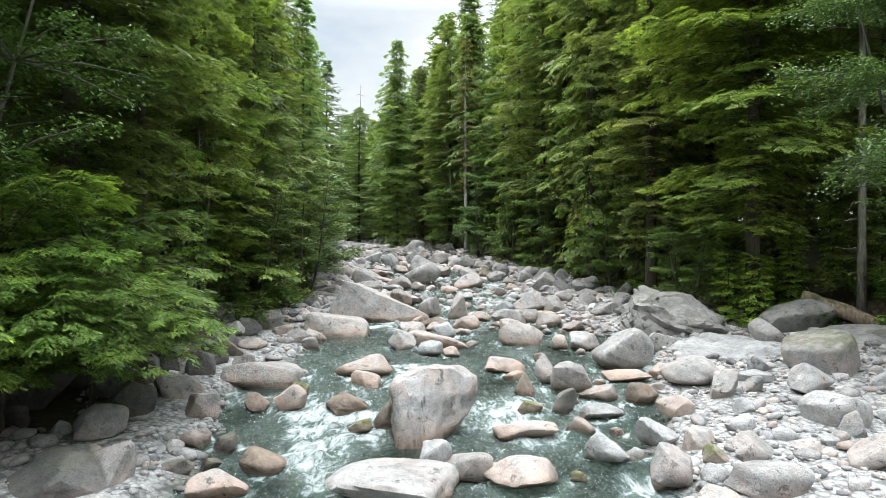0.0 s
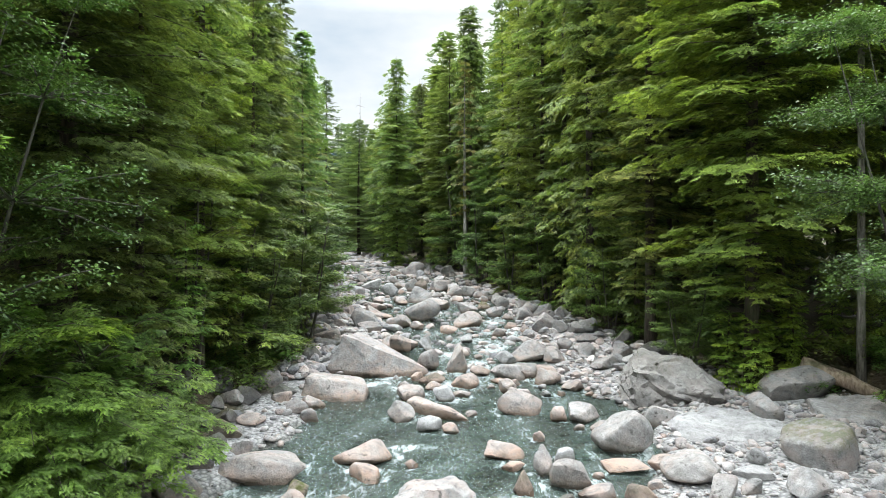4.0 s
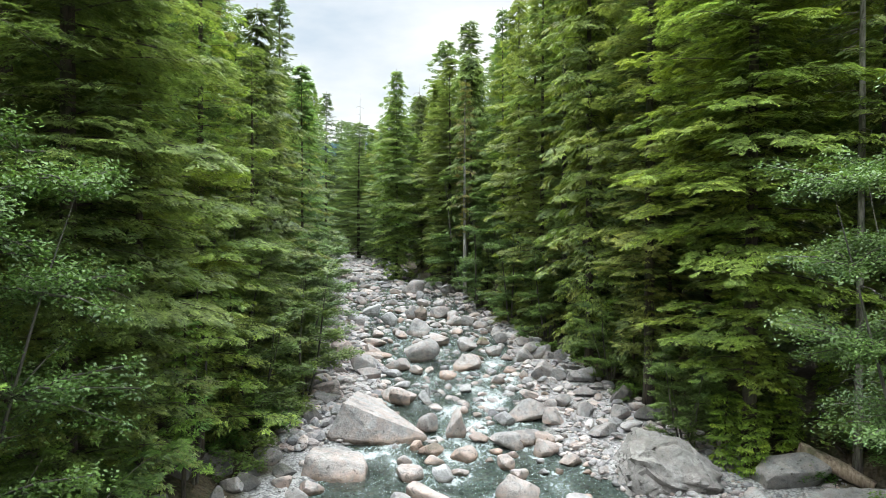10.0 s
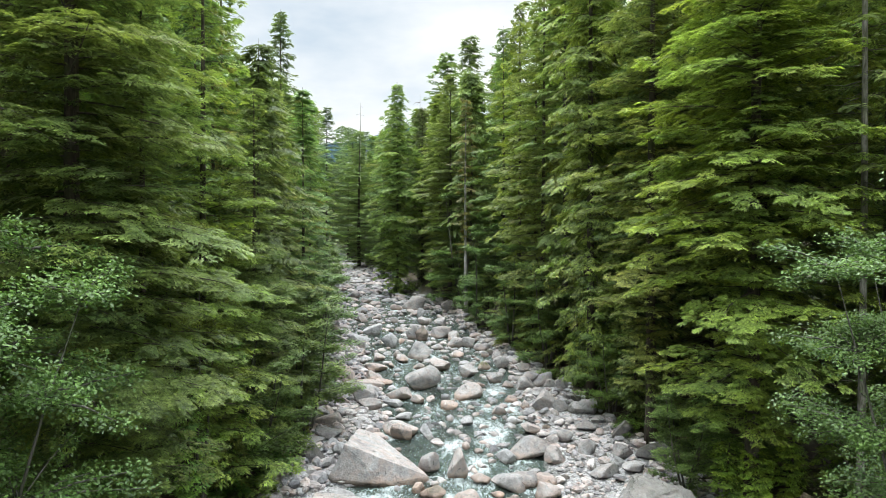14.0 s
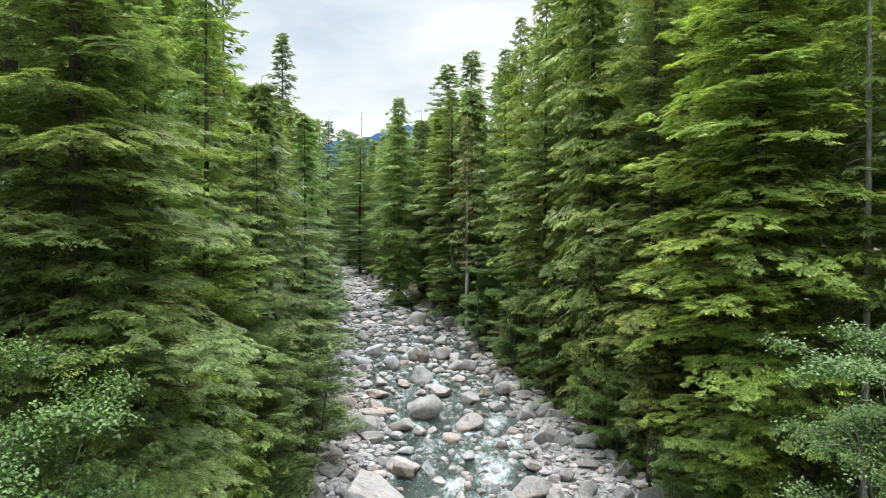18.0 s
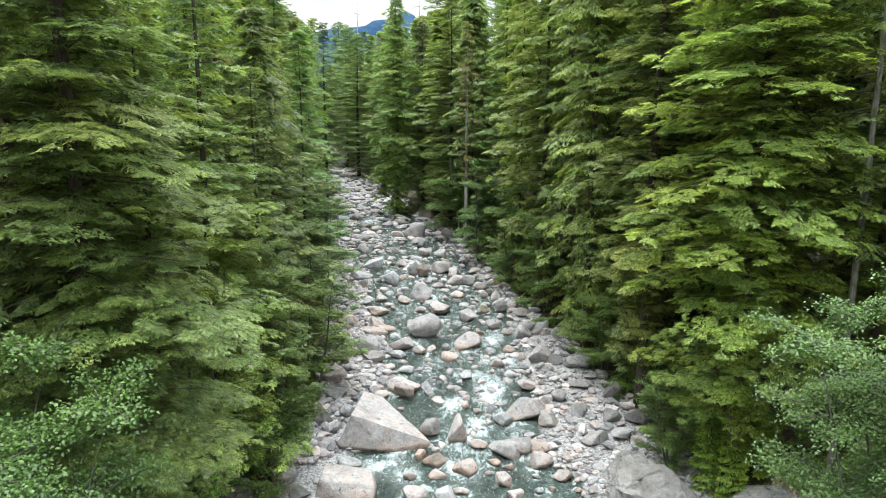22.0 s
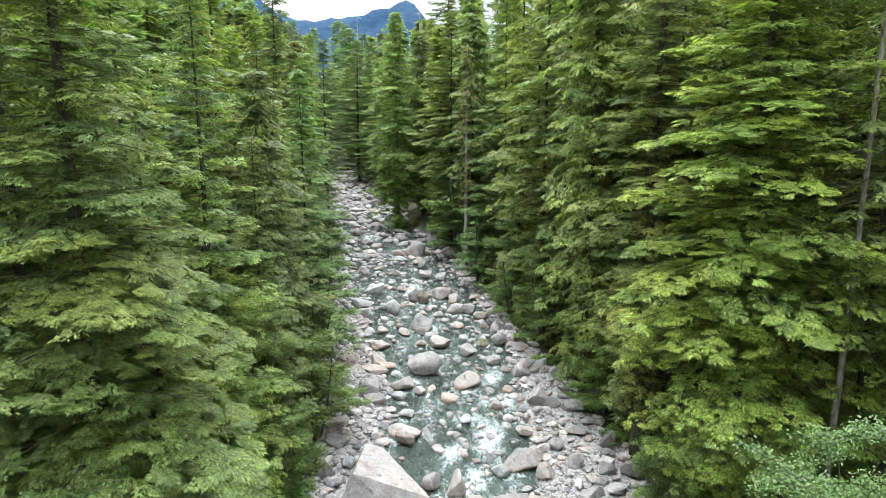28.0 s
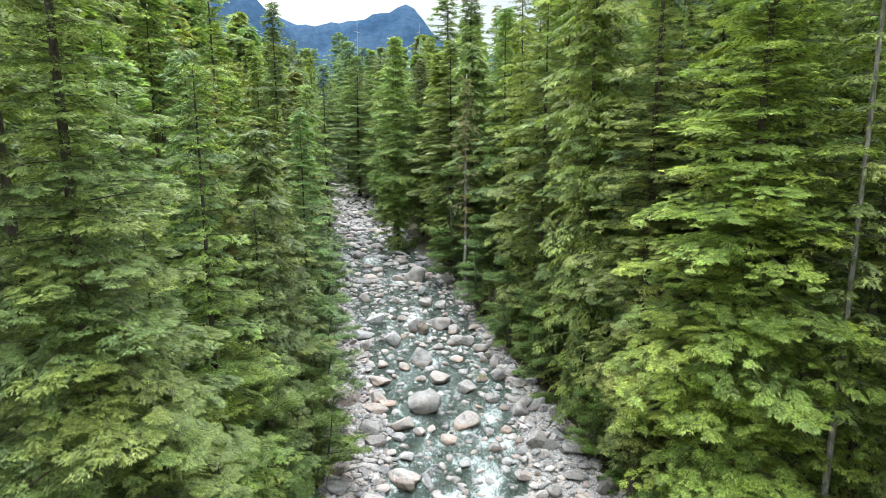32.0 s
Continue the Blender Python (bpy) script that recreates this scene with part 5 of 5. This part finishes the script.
# woods past counting, up the rising valley
def far_woods():
    rng = np.random.default_rng(77)
    vs, fs, ts, n = [], [], [], 0
    made_ = 0
    while made_ < 900:
        y = rng.uniform(150, 640)
        x = rng.uniform(-0.75, 0.7) * y
        le, ri = float(np.interp(y, ST, LEFT)), float(np.interp(y, ST, RIGHT))
        if y < 260 and le - 3 < x < ri + 3:
            continue
        g = float(ground_z(x, y))
        h = min(rng.uniform(22, 34), 12.7 + y * float(np.interp(x / y, SKY_A, SKY_E)) * 0.98 - g)
        made_ += 1
        if h < 10:
            continue
        r = h * rng.uniform(0.12, 0.17)
        k = 70
        u = (np.arange(k) + rng.random(k)) / k
        a = np.arange(k) * 2.39996 + rng.uniform(-0.3, 0.3, k)
        ln = r * (1 - u) ** 0.75 * rng.uniform(0.75, 1.15, k) + 0.25
        c = np.stack([np.full(k, x), np.full(k, y), g + h * (0.04 + 0.95 * u)], 1)
        o = np.stack([np.cos(a), np.sin(a), np.full(k, -0.45)], 1)
        side = np.stack([-np.sin(a), np.cos(a), np.zeros(k)], 1) * (ln * 0.42 + 0.2)[:, None]
        drop = np.array([0, 0, -0.5])
        tri = np.stack([c + o * (ln * 0.45)[:, None] + side + drop, c + o * (ln * 0.45)[:, None] - side + drop, c + np.array([0, 0, 0.5]), c + o * ln[:, None] + drop], 1)
        vs.append(tri.reshape(-1, 3))
        idx = n + np.arange(k)[:, None] * 4
        fs.append(np.concatenate([idx + np.array([0, 1, 2]), idx + np.array([0, 3, 1])]))
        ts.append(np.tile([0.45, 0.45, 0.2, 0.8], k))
        n += 4 * k
    ob = new("far_woods", mesh_from("far_woods", np.concatenate(vs), np.concatenate(fs), [NEEDLES], True, None, {"tip": np.concatenate(ts)}))
    # Blue tint colours the haze of distance into the needles.
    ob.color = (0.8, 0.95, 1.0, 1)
    return tagged(ob, "dense dark green conifer forest up the valley", "forest", kind="stuff")


far_woods()


def snag(x, y, top):
    z = float(ground_z(x, y))
    h = top - z
    t = stand("dead_tree", x, y)
    tagged(t, "bare grey dead tree trunk standing above the forest", "tree", "dead trees")
    part("trunk", trunk_mesh(h, 0.28, (0.004, 0.0), PALE_BARK, 7, x), t)
    rng = np.random.default_rng(int(y))
    for i in range(14):
        zz = h * rng.uniform(0.45, 0.97)
        a = rng.uniform(0, 6.28)
        ln = rng.uniform(0.5, 1.6)
        v, f = tube([(0.004 * zz, 0, zz), (0.6 * ln * math.cos(a), 0.6 * ln * math.sin(a), zz + 0.05), (ln * math.cos(a), ln * math.sin(a), zz - 0.25 * ln)], [0.05, 0.035, 0.012], 4)
        part("dead_limb", mesh_from("dead_limb", v, f, [PALE_BARK]), t)
    return t


for x, y, h, w in ((-13.5, 128.0, 20.0, 1.6), (-17.0, 150.0, 24.0, 1.7), (-20.5, 164.0, 25.0, 1.8), (-25.0, 168.0, 26.0, 1.8), (-29.5, 170.0, 27.0, 1.8), (-24.0, 178.0, 30.0, 1.6), (-10.0, 108.0, 17.0, 1.5)):
    plain_tree(MID, int(y) % 4, x, y, h, (1.0, 1.1, 0.95), w)
end_rng = np.random.default_rng(44)
for k in range(22):
    y = 112 + 4.2 * k
    x = y * end_rng.uniform(-0.165, -0.075)
    if y < 182:
        x = max(x, float(np.interp(y, ST, RIGHT)) + 1.5)
    plain_tree(MID, k % 4, x, y, 13.2 + y * 0.131 * end_rng.uniform(0.78, 1.02) - float(ground_z(x, y)), (0.92, 1.06, 0.95), end_rng.uniform(1.1, 1.4))
snag(-4.5, 121.0, 38.5)
snag(-21.0, 160.0, 46.0)
snag(1.0, 99.0, 33.0)
snag(-18.5, 152.0, 36.0)


# ---- broad-leaved bushes and alders ----
def leaf_cloud(rng, clumps, leaves, size, flat=0.6):
    """Leaves as small folded diamonds in flat sprays round clump centres. clumps: rows of x, y, z, radius."""
    cl = np.repeat(np.array(clumps), leaves, axis=0)
    k = len(cl)
    d = rng.normal(size=(k, 3))
    d /= np.linalg.norm(d, axis=1)[:, None]
    c = cl[:, :3] + d * (cl[:, 3] * rng.random(k) ** 0.5)[:, None] * np.array([1, 1, flat])
    a = rng.uniform(0, 6.283, k)
    u = np.stack([np.cos(a), np.sin(a), rng.uniform(-0.6, 0.25, k)], 1)
    u /= np.linalg.norm(u, axis=1)[:, None]
    nz = np.stack([rng.uniform(-0.5, 0.5, k), rng.uniform(-0.5, 0.5, k), np.ones(k)], 1)
    w = np.cross(u, nz)
    w /= np.linalg.norm(w, axis=1)[:, None]
    ln = (size * rng.uniform(0.7, 1.3, k))[:, None]
    fold = nz * ln * 0.06
    v = np.stack([c, c + u * ln * 0.5 + w * ln * 0.30 + fold, c + u * ln, c + u * ln * 0.5 - w * ln * 0.30 + fold], 1).reshape(-1, 3)
    # Leaf tone: random, with light from above painted in as paler clump tops.
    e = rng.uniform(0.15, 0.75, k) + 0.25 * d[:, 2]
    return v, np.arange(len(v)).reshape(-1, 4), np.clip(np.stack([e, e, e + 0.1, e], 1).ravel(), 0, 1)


def alder_model(h, r, seed, leaves, size, low=0.12, twigs=11):
    """A crown and four stems, each stem with its twigs."""
    rng = np.random.default_rng(seed)
    stems, clumps = [], []
    for k in range(4):
        a = k * 1.6 + rng.uniform(-0.4, 0.4)
        top = np.array([math.cos(a) * r * 0.5, math.sin(a) * r * 0.5, h * rng.uniform(0.8, 0.97)])
        stem = [np.array([0.12 * math.cos(a), 0.12 * math.sin(a), -0.2]) * (1 - s) + top * s + np.array([0.1 * math.sin(5 * s + k), 0.1 * math.cos(4 * s), 0]) for s in np.linspace(0, 1, 7)]
        limbs = [tube(stem, [0.06 * (1.08 - s) for s in np.linspace(0, 1, 7)], 6)]
        for i in range(twigs):
            s = rng.uniform(low, 1.0)
            p = stem[int(s * 6 + 0.5)]
            b = rng.uniform(0, 6.28)
            ln = r * (1.1 - 0.7 * s) * rng.uniform(0.5, 1.0)
            e = p + np.array([math.cos(b) * ln, math.sin(b) * ln, ln * rng.uniform(-0.15, 0.4)])
            limbs.append(tube([p, (p + e) / 2 + np.array([0, 0, 0.06]), e], [0.018, 0.012, 0.005], 4))
            for q in (0.35, 0.6, 0.82, 1.02):
                c = p + (e - p) * q
                clumps.append((c[0], c[1], c[2], rng.uniform(0.30, 0.55) * (0.5 + 0.16 * r)))
        lv, lf, n = [], [], 0
        for va, fb in limbs:
            lv.append(va)
            lf += [tuple(i + n for i in q) for q in fb]
            n += len(va)
        stems.append(mesh_from("stem", np.concatenate(lv), lf, [ALDER_BARK]))
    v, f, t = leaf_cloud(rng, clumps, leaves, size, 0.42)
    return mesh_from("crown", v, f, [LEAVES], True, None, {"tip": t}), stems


ALDER_NEAR = [alder_model(8.0, 2.6, 31, 100, 0.066, 0.54, 36), alder_model(8.0, 2.5, 32, 100, 0.066, 0.46, 36)]
ALDER_MID = [alder_model(6.0, 2.4, 33, 92, 0.115, 0.12, 13), alder_model(6.0, 2.1, 34, 92, 0.115, 0.12, 13)]


def alder(model, x, y, s, tint, label, turn=0.0, wide=1.0, tilt=0.0):
    t = stand("alder_tree", x, y)
    tagged(t, label, "tree", "riverside alders")
    t.scale, t.rotation_euler = (s * wide, s * wide, s), (0, radians(tilt), turn)
    for me in model[1]:
        part("stem", me, t)
    c = part("crown", model[0], t)
    c.color = (*tint, 1)
    return t


GREYGREEN, LIME = (0.95, 1.08, 1.05), (1.15, 1.1, 0.6)
alder(ALDER_NEAR[0], -8.9, 9.8, 1.52, (0.56, 0.70, 0.54), "grey-green alder leaning over the river bank", 0.0, 0.72, 11)
alder(ALDER_NEAR[1], 10.9, 12.7, 1.45, (0.64, 0.76, 0.68), "grey-green alder with pale leaves on the bank", 0.0, 0.75, -10)
alder(ALDER_NEAR[0], 13.0, 14.6, 1.05, GREYGREEN, "grey-green alder with pale leaves on the bank", 2.6)
alder(ALDER_NEAR[1], -7.9, 20.4, 1.42, (1.05, 1.0, 0.6), "yellow-green young maple among the conifers", 2.2, 0.62, 4)
alder(ALDER_NEAR[0], -8.4, 25.6, 1.15, (1.0, 1.0, 0.7), "yellow-green young maple among the conifers", 0.9, 0.7, 6)
for x, y, s, tint, turn in ((-6.9, 31.5, 1.25, (0.9, 1.0, 0.75), 0.0), (-7.4, 25.0, 1.0, (0.95, 1.0, 0.7), 1.0), (-8.2, 38.0, 1.35, GREYGREEN, 2.0),
                            (-9.2, 44.5, 1.3, GREYGREEN, 3.0), (-10.6, 52.0, 1.3, GREYGREEN, 4.0), (-12.0, 60.0, 1.3, GREYGREEN, 5.0),
                            (7.2, 43.0, 1.2, GREYGREEN, 0.5), (5.6, 49.5, 1.35, (0.9, 1.05, 0.95), 1.5), (3.6, 58.0, 1.6, GREYGREEN, 2.5), (2.3, 67.0, 2.1, GREYGREEN, 3.5),
                            (8.9, 33.8, 0.85, (1.0, 1.1, 0.8), 4.2), (9.5, 24.6, 0.75, GREYGREEN, 0.2), (-3.4, 94.0, 1.5, GREYGREEN, 1.0), (1.4, 76.0, 1.6, GREYGREEN, 5.2),
                            (-6.6, 108.0, 1.6, GREYGREEN, 2.2), (-22.0, 112.0, 2.0, GREYGREEN, 2.9)):
    alder(ALDER_MID[int(turn * 10) % 2], x, y, s, tuple(0.8 * c for c in tint), "grey-green alder bush overhanging the river", turn)


def bush_model(seed, leaves, size):
    rng = np.random.default_rng(seed)
    clumps = []
    for _ in range(26):
        a, d = rng.uniform(0, 6.28), rng.random() ** 0.6
        clumps.append((math.cos(a) * d * 0.85, math.sin(a) * d * 0.85, 0.12 + (1 - 0.6 * d) * rng.uniform(0.2, 0.95), rng.uniform(0.14, 0.26)))
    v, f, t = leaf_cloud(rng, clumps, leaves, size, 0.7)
    n = len(v)
    lv, lf, ss = [v], [tuple(q) for q in f.tolist()], [0] * len(f)
    for c in clumps[:14]:
        a, b = tube([(0.1 * c[0], 0.1 * c[1], -0.05), (0.5 * c[0], 0.5 * c[1], 0.6 * c[2]), (c[0], c[1], c[2])], [0.012, 0.008, 0.003], 4)
        lv.append(a)
        lf += [tuple(i + n for i in q) for q in b]
        ss += [1] * len(b)
        n += len(a)
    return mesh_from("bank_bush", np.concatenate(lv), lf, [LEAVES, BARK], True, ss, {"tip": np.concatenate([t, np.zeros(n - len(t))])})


BUSH = [bush_model(41, 44, 0.095), bush_model(42, 44, 0.10), bush_model(43, 40, 0.11)]
bush_rng = np.random.default_rng(9)
for k in range(90):
    y = 9 + 80 * bush_rng.random() ** 1.3
    side = -1 if k % 2 else 1
    o = bush_rng.uniform(0.1, 2.4)
    x = float(np.interp(y, ST, LEFT)) - o if side < 0 else float(np.interp(y, ST, RIGHT)) + o
    if abs(x) > 0.85 * y + 2:
        continue
    b = new("bank_bush", BUSH[k % 3])
    b.location = (x, y, float(ground_z(x, y)) - 0.05)
    s = bush_rng.uniform(0.7, 1.5)
    b.scale, b.rotation_euler = (s * 1.1, s * 1.1, s), (0, 0, bush_rng.uniform(0, 6.28))
    b.color = (0.75 * bush_rng.uniform(0.8, 1.2), 0.85 * bush_rng.uniform(0.9, 1.15), 0.55, 1)
    tagged(b, "low green leafy bush on the shaded bank", "bush", "bank bushes")

# bright conifer saplings over the near rocks and along both banks
for x, y, h, r, c, base in ((-9.0, 12.6, 4.6, 2.4, 46, 0.3), (-8.4, 16.4, 4.6, 2.2, 44, 0.36),
                            (-7.9, 19.5, 6.0, 2.3, 50, 0.24), (-8.0, 24.0, 6.0, 2.2, 50, 0.2), (10.3, 22.9, 3.0, 1.7, 44, 0.1), (10.9, 22.0, 2.8, 1.8, 44, 0.1),
                            (12.6, 22.9, 2.8, 1.9, 46, 0.1), (14.0, 22.8, 3.2, 1.9, 46, 0.1), (15.6, 22.2, 3.4, 1.9, 46, 0.1)):
    near_tree("hemlock", x, y, h, r, base, c, (1.2, 1.6, 1.05) if x < 0 else (1.45, 1.7, 0.9), words="bright green conifer sapling overhanging the bank rocks")
near_tree("fan", -7.6, 10.9, 3.9, 3.5, 0.42, 90, (0.70, 0.92, 0.52), "fine", words="bright green young cedar bush arching over the dark bank rocks")
near_tree("fan", -6.9, 12.4, 3.5, 2.8, 0.42, 60, (0.66, 0.87, 0.52), "fine", words="bright green young cedar bush arching over the dark bank rocks")
near_tree("fan", -7.9, 6.9, 7.0, 2.6, 0.35, 60, (1.0, 1.3, 0.75), "fine", words="bright green young cedar reaching in over the water")
sap_rng = np.random.default_rng(15)
for k in range(34):
    y = 24 + 2.0 * (k // 2) + sap_rng.uniform(-0.7, 0.7)
    o = sap_rng.uniform(0.5, 1.6)
    x = float(np.interp(y, ST, LEFT)) - o if k % 2 else float(np.interp(y, ST, RIGHT)) + o
    near_tree("hemlock", x, y, sap_rng.uniform(2.6, 6.5), sap_rng.uniform(1.3, 2.0), 0.08, 34, (0.85 * sap_rng.uniform(0.85, 1.15), 0.95, 0.8), "mid", words="young conifer crowding the river bank")
